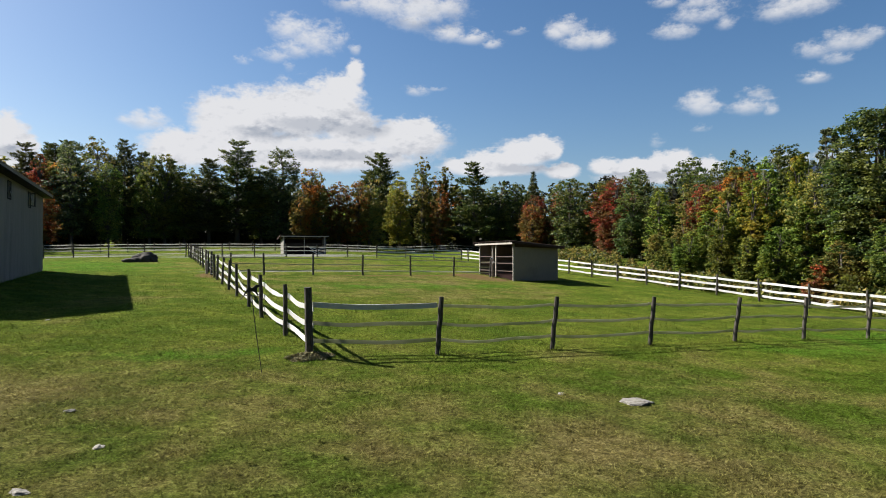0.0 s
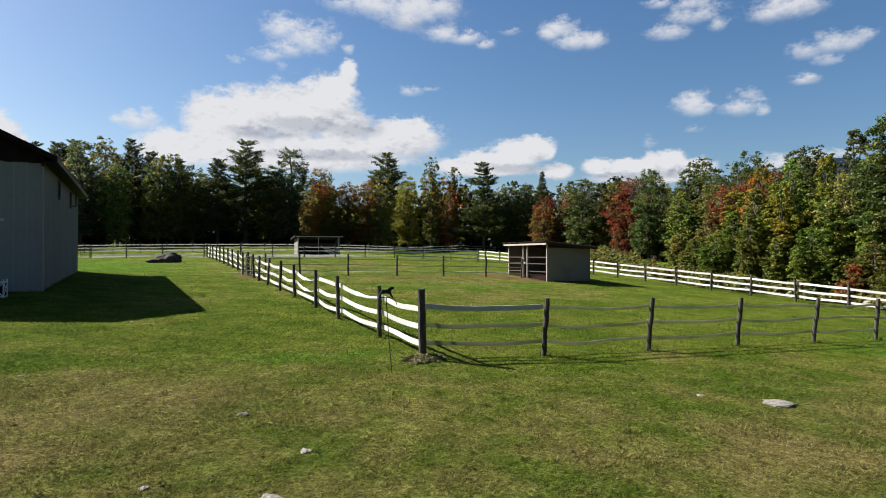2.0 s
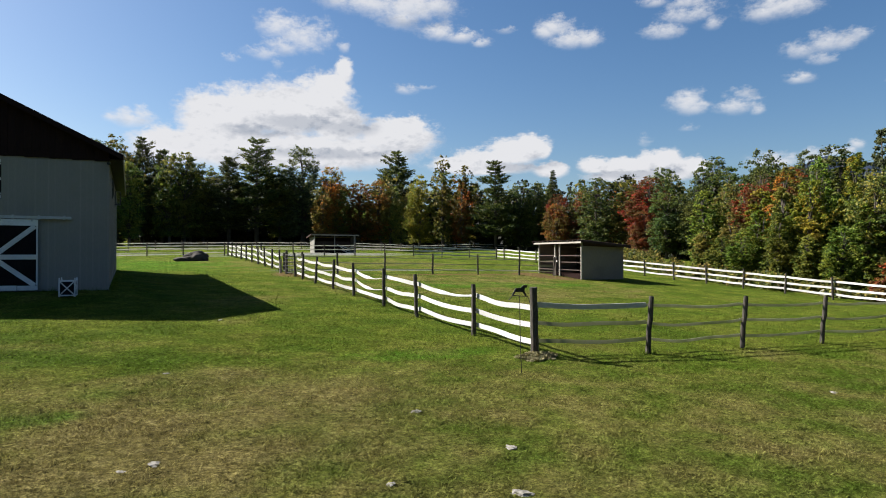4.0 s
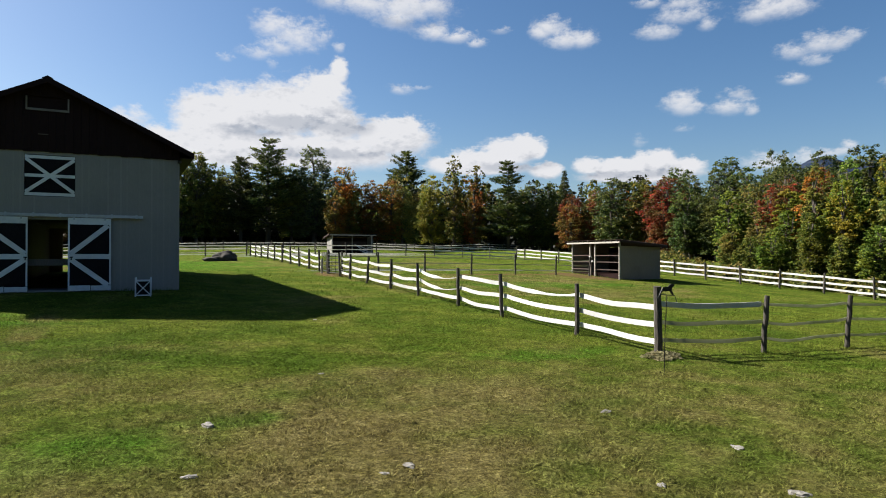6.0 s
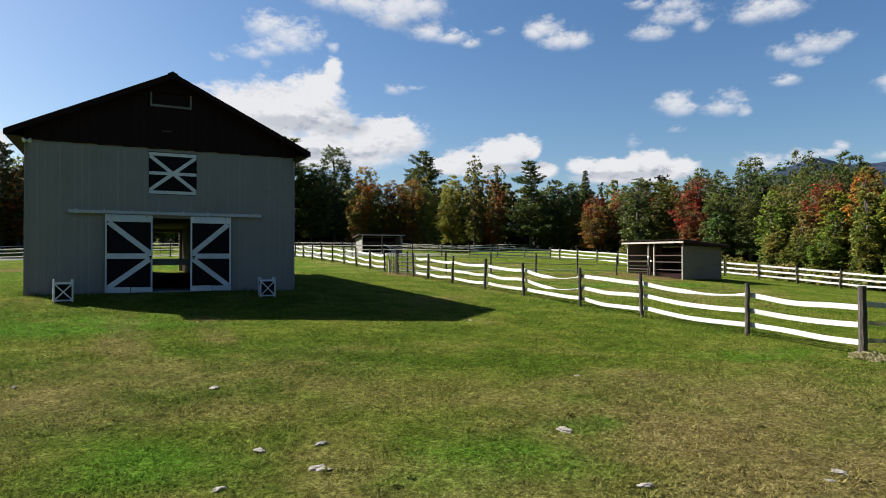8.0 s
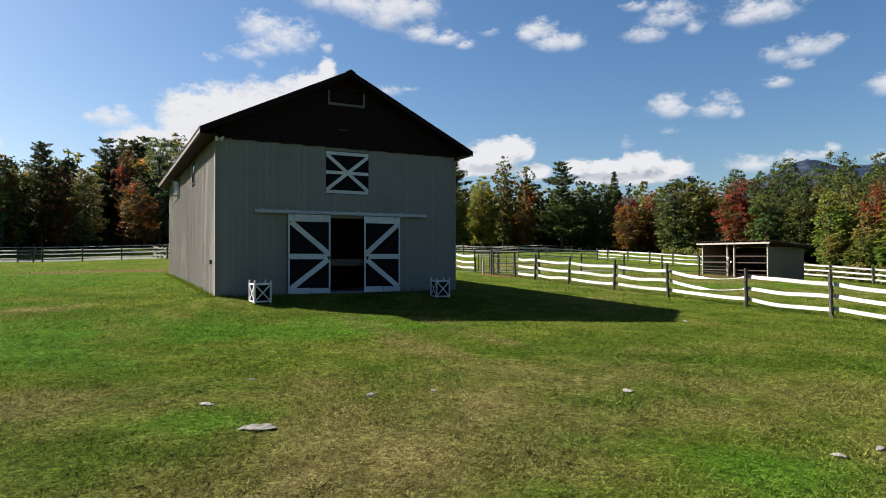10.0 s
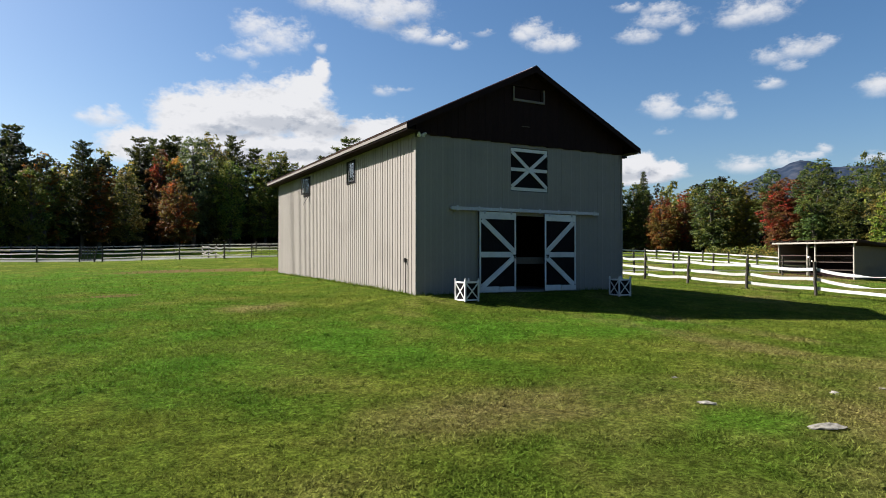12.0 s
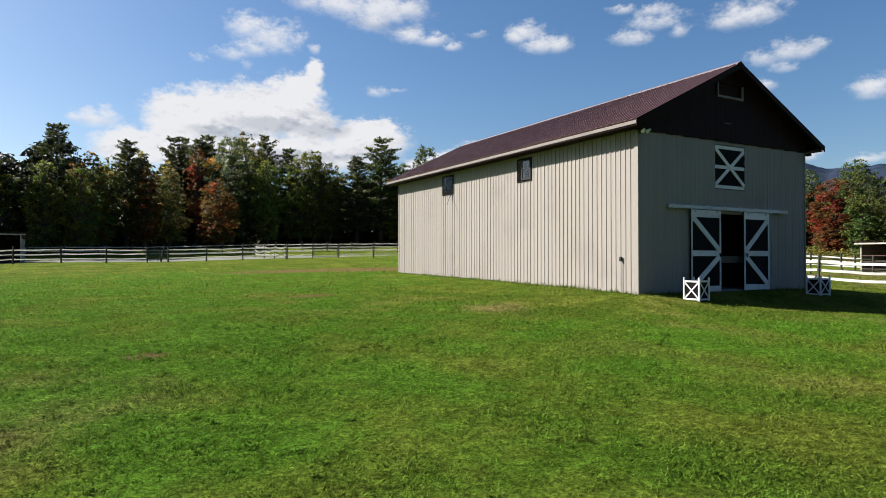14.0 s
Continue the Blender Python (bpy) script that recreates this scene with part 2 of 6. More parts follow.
def worn(name, a, b, dirt, scale=(1, 1, 1), grain=18.0, blotch=0.9, rough=0.75, metal=0.0, bump=0.25, amount=0.5, spec=0.3, spread=0.16):
    """A surface of two close tones in fine grain, with broad weather stains over it and each piece a little different."""
    mt, nt = material(name)
    n = Nodes(nt)
    p = n.place(scale)
    fine, broad = n.noise(p, grain, 5, 0.6), n.noise(n.place(), blotch, 4, 0.6)
    rnd = n.add("ShaderNodeObjectInfo").outputs["Random"]
    col = n.mix(n.step(fine, 0.3, 0.7), a, b)
    col = n.mix(n.math("MULTIPLY", n.step(broad, 0.48, 0.75), amount), col, dirt)
    hsv = n.add("ShaderNodeHueSaturation")
    n.join(n.math("ADD", n.math("MULTIPLY", rnd, spread), 1 - spread / 2), hsv.inputs["Value"])
    n.join(col, hsv.inputs["Color"])
    r = n.math("ADD", n.math("MULTIPLY", fine, 0.2), rough - 0.1)
    n.out(n.surface(hsv.outputs[0], r, metal, n.bump(fine, bump, 0.01), spec))
    return mt


def leaf_material(name, a, b, c, through=0.35, turn=0.58):
    """Foliage: three tones, one per leaf cluster, and light through the leaf."""
    mt, nt = material(name)
    n = Nodes(nt)
    isl = n.add("ShaderNodeNewGeometry").outputs["Random Per Island"]
    broad = n.noise(n.place(), 0.45, 3, 0.6)
    rnd = n.add("ShaderNodeObjectInfo").outputs["Random"]
    col = n.mix(n.step(isl, 0.15, 0.85), a, b)
    col = n.mix(n.step(n.math("ADD", broad, n.math("MULTIPLY", isl, 0.25)), turn, turn + 0.17), col, c)
    hsv = n.add("ShaderNodeHueSaturation")
    n.join(n.math("ADD", n.math("MULTIPLY", rnd, 0.03), 0.485), hsv.inputs["Hue"])
    n.join(n.math("MULTIPLY", n.math("ADD", n.math("MULTIPLY", rnd, 0.5), 0.75), n.step(isl, 0.0, 1.0, 0.62, 1.42)), hsv.inputs["Value"])
    n.join(col, hsv.inputs["Color"])
    col = hsv.outputs[0]
    base = n.surface(col, 0.58, spec=0.25)
    tr = n.add("ShaderNodeBsdfTranslucent")
    n.join(col, tr.inputs[0])
    mx = n.add("ShaderNodeMixShader")
    mx.inputs[0].default_value = through
    n.join(base, mx.inputs[1]); n.join(tr.outputs[0], mx.inputs[2])
    n.out(mx.outputs[0])
    return mt


def tape_material(name, light, dull):
    """Milky flexible fence strand that lets daylight through."""
    mt, nt = material(name)
    n = Nodes(nt)
    p = n.place()
    col = n.mix(n.step(n.noise(p, 1.2, 4, 0.6), 0.42, 0.7), light, dull)
    col = n.mix(n.step(n.noise(p, 14.0, 4, 0.6), 0.5, 0.75, 0.0, 0.4), col, dull)
    tr = n.add("ShaderNodeBsdfTranslucent")
    n.join(col, tr.inputs[0])
    mx = n.add("ShaderNodeMixShader")
    mx.inputs[0].default_value = 0.62
    n.join(n.surface(col, 0.5, spec=0.1), mx.inputs[1]); n.join(tr.outputs[0], mx.inputs[2])
    n.out(mx.outputs[0])
    return mt


def ellipse(n, cx, cy, rx, ry, jag, lo=1.25, hi=0.6):
    """1 inside a worn patch of the lawn, with a ragged edge."""
    p = n.add("ShaderNodeNewGeometry").outputs["Position"]
    v = n.add("ShaderNodeVectorMath")
    v.operation = "MULTIPLY_ADD"
    n.join(p, v.inputs[0])
    v.inputs[1].default_value = (1 / rx, 1 / ry, 0)
    v.inputs[2].default_value = (-cx / rx, -cy / ry, 0)
    ln = n.add("ShaderNodeVectorMath")
    ln.operation = "LENGTH"
    n.join(v.outputs[0], ln.inputs[0])
    return n.step(n.math("ADD", ln.outputs["Value"], n.math("MULTIPLY", n.math("SUBTRACT", jag, 0.5), 1.6)), lo, hi)


def lawn_material(name, blades=False):
    mt, nt = material(name)
    n = Nodes(nt)
    p = n.place()
    broad, mid, fine = n.noise(p, 0.11, 4, 0.6), n.noise(p, 0.48, 6, 0.62), n.noise(p, 5.0, 8, 0.8)
    speck = n.noise(p, 60.0, 4, 0.7)
    tuft = n.noise(p, 13.0, 5, 0.7)
    green = n.mix(n.step(mid, 0.34, 0.66), GRASS_DEEP, GRASS_LIGHT)
    dry = n.mix(n.step(fine, 0.35, 0.65), GRASS_DRY, GRASS_STRAW)
    amount = n.math("ADD", n.math("MULTIPLY", n.math("SUBTRACT", broad, 0.5), 1.6), n.math("MULTIPLY", n.math("SUBTRACT", mid, 0.5), 1.9))
    zone = None
    for e in DRY_ZONES:
        z = ellipse(n, *e, broad, 1.5, 0.3)
        zone = z if zone is None else n.math("MAXIMUM", zone, z)
    worn_out = None
    for e in WORN_ZONES:
        z = ellipse(n, *e, mid, 1.4, 0.3)
        worn_out = z if worn_out is None else n.math("MAXIMUM", worn_out, z)
    dryness = n.step(n.math("ADD", amount, n.math("ADD", n.math("MULTIPLY", zone, 0.5), n.math("MULTIPLY", worn_out, 0.22))), 0.1, 0.95)
    col = n.mix(n.math("MULTIPLY", dryness, 0.9), green, dry)
    lush = None
    for e in LUSH_ZONES:
        z = ellipse(n, *e, mid, 1.5, 0.35)
        lush = z if lush is None else n.math("MAXIMUM", lush, z)
    col = n.mix(n.math("MULTIPLY", lush, n.step(mid, 0.62, 0.4, 0.45, 0.92)), col, GRASS_LUSH)
    if blades:
        isl = n.add("ShaderNodeNewGeometry").outputs["Random Per Island"]
        hsv = n.add("ShaderNodeHueSaturation")
        n.join(n.math("ADD", n.math("MULTIPLY", isl, 0.02), 0.492), hsv.inputs["Hue"])
        n.join(n.math("MULTIPLY", n.step(isl, 0.0, 1.0, 0.66, 1.4), n.step(tuft, 0.36, 0.64, 0.68, 1.34)), hsv.inputs["Value"])
        n.join(col, hsv.inputs["Color"])
        col = n.mix(n.step(isl, 0.86, 1.0, 0.0, 0.14), hsv.outputs[0], GRASS_STRAW)
        base = n.surface(col, 0.8, spec=0.02)
        tr = n.add("ShaderNodeBsdfTranslucent")
        n.join(col, tr.inputs[0])
        mx = n.add("ShaderNodeMixShader")
        mx.inputs[0].default_value = 0.3
        n.join(base, mx.inputs[1]); n.join(tr.outputs[0], mx.inputs[2])
        n.out(mx.outputs[0])
        return mt
    # leafy grain: small cells of light and dark growth, then thatch between
    cell = n.add("ShaderNodeTexVoronoi")
    cell.inputs["Scale"].default_value = 42.0
    n.join(p, cell.inputs["Vector"])
    tone = n.add("ShaderNodeSeparateColor")
    n.join(cell.outputs["Color"], tone.inputs[0])
    hsv = n.add("ShaderNodeHueSaturation")
    n.join(n.math("MULTIPLY", n.step(tone.outputs[0], 0.0, 1.0, 0.62, 1.25), n.math("MULTIPLY", n.step(fine, 0.25, 0.75, 0.72, 1.2), n.math("MULTIPLY", n.step(n.noise(p, 1.7, 6, 0.75), 0.35, 0.65, 0.72, 1.2), n.step(tuft, 0.36, 0.64, 0.68, 1.3)))), hsv.inputs["Value"])
    n.join(col, hsv.inputs["Color"])
    col = hsv.outputs[0]
    col = n.mix(n.step(speck, 0.52, 0.7, 0.0, 0.55), col, (0.014, 0.018, 0.003))
    col = n.mix(n.step(fine, 0.58, 0.8, 0.0, 0.15), col, GRASS_STRAW)
    bare = None
    for e in BARE_PATCHES:
        z = ellipse(n, *e, mid)
        bare = z if bare is None else n.math("MAXIMUM", bare, z)
    col = n.mix(n.math("MULTIPLY", bare, n.step(fine, 0.25, 0.6, 0.45, 1.0)), col, n.mix(fine, SOIL_A, SOIL_B))
    lot = None
    for e in GRAVEL_LOTS:
        z = ellipse(n, *e, mid, 1.3, 0.8)
        lot = z if lot is None else n.math("MAXIMUM", lot, z)
    col = n.mix(n.math("MULTIPLY", lot, n.step(mid, 0.25, 0.6, 0.5, 1.0)), col, n.mix(speck, (0.16, 0.157, 0.152), (0.235, 0.23, 0.22)))
    h = n.math("ADD", n.math("MULTIPLY", speck, 0.7), n.math("MULTIPLY", fine, 1.6))
    n.out(n.surface(col, 0.95, normal=n.bump(h, 1.0, 0.06), spec=0.01))
    return mt


GRASS_DEEP, GRASS_LIGHT = (0.064, 0.100, 0.011), (0.116, 0.139, 0.019)
GRASS_DRY, GRASS_STRAW = (0.146, 0.116, 0.038), (0.180, 0.146, 0.060)
GRASS_LUSH = (0.066, 0.140, 0.012)
LUSH_ZONES = [(2.6, -15.8, 1.3, 0.7), (-11.0, 15.0, 11.0, 11.0), (5.8, -17.1, 1.5, 0.8), (7.6, -16.3, 0.7, 0.4), (14.5, -13.7, 1.6, 0.6), (0.5, -5.5, 4.5, 1.6), (-5.5, -5.0, 5.0, 3.5), (-12.0, 2.0, 7.0, 8.0), (-10.5, -5.5, 2.2, 1.0), (-12.0, -3.5, 4.0, 6.5), (-1.7, -11.9, 0.9, 0.5), (27.0, 3.0, 7.0, 1.2), (33.5, -16.4, 4.0, 1.2), (10.0, 24.0, 6.0, 9.0), (38.0, -15.5, 6.0, 1.2)]
SOIL_A, SOIL_B = (0.10, 0.058, 0.026), (0.165, 0.108, 0.054)
# worn and dry places: centre x, y, half sizes
DRY_ZONES = [(10.5, -18.0, 10.0, 5.2), (20.5, -21.0, 11.0, 4.6), (1.6, -11.8, 4.4, 2.2), (-2.4, -12.6, 3.2, 1.6), (26.0, 4.0, 10.0, 9.0), (-14.1, -5.0, 1.2, 1.8), (-4.3, 0.5, 1.2, 1.6), (2.6, -7.5, 0.7, 4.5), (4.4, -8.0, 0.5, 5.0), (24.0, 22.0, 12.0, 8.0), (0.5, -13.6, 4.5, 1.9), (5.2, -11.4, 3.8, 2.4), (8.5, -18.2, 3.0, 1.3), (9.8, -14.6, 2.4, 1.3), (-3.2, -10.4, 2.6, 1.0), (-13.9, -4.3, 1.6, 2.4), (14.5, -20.5, 3.5, 1.6)]
WORN_ZONES = [(1.5, -13.2, 5.0, 1.6), (-3.0, -10.6, 2.8, 1.3), (9.6, -16.4, 3.2, 1.6), (-1.5, -14.2, 3.5, 1.6), (8.6, -18.6, 2.6, 0.9), (9.6, -14.8, 1.8, 1.0), (-13.9, -4.6, 1.3, 2.0), (4.6, -13.8, 3.0, 1.2)]
BARE_PATCHES = [(-2.0, 21.4, 6.0, 1.8), (0.3, 20.2, 3.0, 1.2), (-3.6, 22.4, 3.0, 1.0), (-7.7, 6.2, 0.8, 0.5), (-12.85, -2.2, 0.30, 0.28), (9.0, -19.8, 0.4, 0.2), (34.6, 9.5, 1.6, 3.6), (17.3, 11.0, 1.0, 2.0), (30.5, 10.4, 6.0, 0.5)]
GRAVEL_LOTS = [(27.0, 45.0, 10.0, 3.4), (-8.0, 52.5, 22.0, 4.0), (26.0, 39.5, 11.0, 0.9), (30, 14.5, 12.0, 0.5)]

M_GROUND = lawn_material("lawn")
M_BLADES = lawn_material("lawn_blades", True)
M_SIDING = worn("painted_siding", (0.250, 0.224, 0.196), (0.272, 0.245, 0.215), (0.210, 0.187, 0.163), (6, 6, 0.7), 7.0, 0.6, 0.62, bump=0.15, amount=0.55, spec=0.06)
M_GABLE = worn("dark_brown_siding", (0.016, 0.0085, 0.0075), (0.023, 0.012, 0.0105), (0.011, 0.007, 0.0065), (6, 6, 0.8), 8.0, 0.8, 0.6, amount=0.5, spec=0.04)
M_ROOF = worn("brown_roof_metal", (0.075, 0.034, 0.030), (0.088, 0.04, 0.035), (0.06, 0.03, 0.027), (1, 1, 1), 3.0, 0.35, 0.42, 0.1, 0.05, 0.5, 0.5, 0.10)
# lighter than the roof sheets: the ridge's sun highlight is painted in
M_RIDGE = worn("glint_ridge_metal", (0.20, 0.15, 0.14), (0.26, 0.20, 0.19), (0.12, 0.08, 0.075), (1, 1, 1), 4.0, 0.5, 0.35, 0.4, 0.05, 0.5, 0.5, 0.10)
M_FASCIA = worn("weathered_fascia", (0.15, 0.127, 0.113), (0.19, 0.163, 0.146), (0.10, 0.084, 0.074), (1, 1, 1), 9.0, 1.4, 0.75, amount=0.6)
M_WHITE = worn("white_trim", (0.62, 0.605, 0.58), (0.68, 0.665, 0.64), (0.46, 0.44, 0.41), (1, 1, 1), 12.0, 1.6, 0.6, amount=0.5, spec=0.1)
M_DOOR = worn("black_door_board", (0.010, 0.0085, 0.0095), (0.015, 0.013, 0.014), (0.024, 0.022, 0.022), (5, 5, 1), 9.0, 1.2, 0.7, amount=0.4, spec=0.02)
M_STEEL = worn("galvanised_track", (0.40, 0.40, 0.40), (0.48, 0.48, 0.48), (0.29, 0.28, 0.27), (1, 1, 1), 15.0, 1.5, 0.45, 0.6, amount=0.5)
M_RAIL = worn("white_vinyl_rail", (0.42, 0.41, 0.38), (0.48, 0.47, 0.44), (0.29, 0.28, 0.24), (1, 1, 1), 10.0, 1.1, 0.45, amount=0.5, bump=0.05, spec=0.12)
# dull green-grey copy of the white rail, with its shaded side in the colour
M_SHADE_TAPE = tape_material("shade_toned_strand", (0.33, 0.335, 0.25), (0.23, 0.25, 0.155))
M_STRAND = tape_material("pale_fence_strand", (0.62, 0.60, 0.55), (0.45, 0.43, 0.38))
M_POST = worn("weathered_post", (0.032, 0.027, 0.021), (0.088, 0.076, 0.060), (0.021, 0.018, 0.014), (9, 9, 1.6), 5.0, 3.0, 0.92, amount=0.7, bump=0.9, spread=0.4)
M_OLDWOOD = worn("old_boards", (0.088, 0.071, 0.057), (0.122, 0.10, 0.082), (0.052, 0.042, 0.035), (6, 6, 1), 6.0, 1.4, 0.88, amount=0.6, bump=0.5, spread=0.25)
M_SHED = worn("brown_grey_shed_panel", (0.185, 0.148, 0.113), (0.212, 0.170, 0.132), (0.150, 0.120, 0.093), (5, 5, 0.8), 6.0, 0.9, 0.85, amount=0.5, spec=0.1)
M_GREYBOARD = worn("grey_barn_boards", (0.17, 0.16, 0.14), (0.21, 0.20, 0.175), (0.12, 0.11, 0.095), (5, 5, 0.8), 6.0, 0.9, 0.85, amount=0.5, spec=0.1)
M_SHEDROOF = worn("dark_shed_roof", (0.032, 0.019, 0.015), (0.044, 0.027, 0.022), (0.024, 0.015, 0.012), (1, 1, 1), 5.0, 0.9, 0.85, 0.0, amount=0.5, spec=0.1)
M_PALE = worn("pale_boards", (0.29, 0.265, 0.215), (0.35, 0.32, 0.265), (0.20, 0.18, 0.145), (5, 5, 0.9), 7.0, 1.2, 0.8, amount=0.6)
M_STALL = worn("stained_stall_rail", (0.050, 0.034, 0.026), (0.075, 0.054, 0.043), (0.034, 0.025, 0.02), (6, 6, 1), 6.0, 1.4, 0.88, amount=0.6, bump=0.4, spread=0.2)
M_DARK = worn("dark_metal", (0.02, 0.02, 0.02), (0.03, 0.028, 0.027), (0.06, 0.04, 0.03), (1, 1, 1), 20.0, 3.0, 0.6, 0.4, amount=0.4)
M_CONCRETE = worn("concrete", (0.162, 0.159, 0.150), (0.204, 0.198, 0.186), (0.120, 0.114, 0.102), (1, 1, 1), 25.0, 1.2, 0.9, amount=0.6, bump=0.4, spec=0.05)
M_STONE = worn("field_stone", (0.15, 0.138, 0.112), (0.27, 0.25, 0.21), (0.085, 0.08, 0.052), (1, 1, 1), 22.0, 5.0, 0.9, amount=0.7, bump=0.7, spread=0.3)
M_BOULDER = worn("dark_boulder", (0.024, 0.020, 0.015), (0.048, 0.040, 0.030), (0.015, 0.016, 0.008), (1, 1, 1), 5.0, 1.6, 0.92, amount=0.7, bump=0.9)
M_BARK = worn("bark", (0.060, 0.048, 0.038), (0.096, 0.080, 0.066), (0.040, 0.036, 0.028), (7, 7, 1), 3.0, 1.0, 0.95, amount=0.5, bump=0.7, spread=0.4)
M_THATCH = worn("dry_grass_thatch", (0.16, 0.14, 0.065), (0.27, 0.235, 0.12), (0.10, 0.115, 0.03), (1, 1, 1), 30.0, 4.0, 0.95, amount=0.6, bump=0.8)
# the blue of far haze is put into the mountain's base colour
M_MOUNTAIN = worn("haze_blue_mountain", (0.012, 0.020, 0.036), (0.024, 0.033, 0.052), (0.055, 0.058, 0.072), (1, 1, 1), 0.022, 0.011, 1.0, amount=0.55, bump=0.0, spec=0.0)

LEAF = {
    "pine": leaf_material("pine_needles", (0.025, 0.041, 0.012), (0.057, 0.075, 0.017), (0.082, 0.086, 0.019), 0.35),
    "darkgreen": leaf_material("dark_green_leaves", (0.026, 0.048, 0.011), (0.066, 0.096, 0.018), (0.099, 0.106, 0.018), 0.40),
    "green": leaf_material("green_leaves", (0.051, 0.090, 0.014), (0.126, 0.171, 0.024), (0.184, 0.176, 0.027), 0.45),
    "palegreen": leaf_material("pale_green_leaves", (0.047, 0.067, 0.027), (0.094, 0.113, 0.043), (0.103, 0.110, 0.031), 0.42),
    "olive": leaf_material("olive_leaves", (0.071, 0.098, 0.019), (0.140, 0.164, 0.027), (0.203, 0.159, 0.033), 0.45),
    "lime": leaf_material("yellow_green_leaves", (0.054, 0.096, 0.012), (0.128, 0.184, 0.019), (0.185, 0.195, 0.022), 0.45, 0.62),
    "limeyellow": leaf_material("turning_leaves", (0.085, 0.125, 0.012), (0.185, 0.205, 0.018), (0.26, 0.20, 0.022), 0.45, 0.58),
    "yellow": leaf_material("yellow_leaves", (0.125, 0.112, 0.016), (0.25, 0.185, 0.022), (0.10, 0.115, 0.018), 0.58),
    "orange": leaf_material("orange_leaves", (0.20, 0.10, 0.018), (0.52, 0.16, 0.028), (0.13, 0.13, 0.022), 0.6, 0.56),
    "rust": leaf_material("rust_leaves", (0.17, 0.080, 0.018), (0.44, 0.135, 0.026), (0.13, 0.11, 0.022), 0.58, 0.54),
    # near-black leaves: the shade inside the wood is put into the colour
    "wood_shade": leaf_material("shade_darkened_leaves", (0.009, 0.015, 0.005), (0.021, 0.030, 0.009), (0.025, 0.025, 0.009), 0.3),
    "red": leaf_material("red_leaves", (0.17, 0.040, 0.017), (0.44, 0.072, 0.024), (0.13, 0.080, 0.020), 0.52, 0.53),
}


# ---- building helpers ----
def mesh_of(bm, name, mat, smooth=False):
    me = bpy.data.meshes.new(name)
    bm.to_mesh(me)
    bm.free()
    if mat:
        me.materials.append(mat)
    if smooth:
        me.polygons.foreach_set("use_smooth", [True] * len(me.polygons))
    return me


def part(name, bm, mat, parent, label="", smooth=False):
    ob = new(name, mesh_of(bm, name, mat, smooth))
    ob.parent = parent
    return tagged(ob, label)


def share(name, me, parent, m=None):
    ob = new(name, me)
    ob.parent = parent
    if m is not None:
        ob.matrix_basis = m
    return ob


def thing(name, x, y, z, label, category, group="", rz=0.0):
    ob = new(name)
    ob.empty_display_size = 0.2
    ob.matrix_basis = pose(x, y, z, 0, 0, rz)
    return tagged(ob, label, category, group)


def box(bm, x0, x1, y0, y1, z0, z1, bevel=0.0):
    vs = [bm.verts.new((x, y, z)) for x in (x0, x1) for y in (y0, y1) for z in (z0, z1)]
    fs = [(0, 1, 3, 2), (4, 6, 7, 5), (0, 4, 5, 1), (2, 3, 7, 6), (0, 2, 6, 4), (1, 5, 7, 3)]
    faces = [bm.faces.new([vs[i] for i in f]) for f in fs]
    if bevel:
        bmesh.ops.bevel(bm, geom=list({e for f in faces for e in f.edges}), offset=bevel, segments=1, affect="EDGES")
    return bm


def boxes(*items, bevel=0.0):
    bm = bmesh.new()
    for b in items:
        box(bm, *b, bevel)
    return bm


def beam(bm, a, b, wide, deep, up=(0, -1, 0)):
    """A square-cut board from a to b; wide across the face that looks along up, deep along it."""
    a, b, up = Vector(a), Vector(b), Vector(up)
    along = (b - a).normalized()
    side = along.cross(up).normalized()
    top = side.cross(along).normalized()
    vs = [bm.verts.new(p + side * s * wide / 2 + top * t * deep / 2) for p in (a, b) for s in (-1, 1) for t in (-1, 1)]
    for f in [(0, 1, 3, 2), (4, 6, 7, 5), (0, 4, 5, 1), (2, 3, 7, 6), (0, 2, 6, 4), (1, 5, 7, 3)]:
        bm.faces.new([vs[i] for i in f])
    return bm


def rod(bm, points, radii, seg=8, cap=True):
    """A round, tapered, bent rod through points."""
    rings = []
    for i, p in enumerate(points):
        p = Vector(p)
        d = (Vector(points[min(i + 1, len(points) - 1)]) - Vector(points[max(i - 1, 0)])).normalized()
        s = d.cross(Vector((0.31, 0.95, 0.07))).normalized()
        t = d.cross(s)
        rings.append([bm.verts.new(p + (s * math.cos(a) + t * math.sin(a)) * radii[i]) for a in (2 * math.pi * k / seg for k in range(seg))])
    for a, b in zip(rings, rings[1:]):
        for k in range(seg):
            bm.faces.new((a[k], a[(k + 1) % seg], b[(k + 1) % seg], b[k]))
    if cap:
        bm.faces.new(rings[0][::-1])
        bm.faces.new(rings[-1])
    return bm


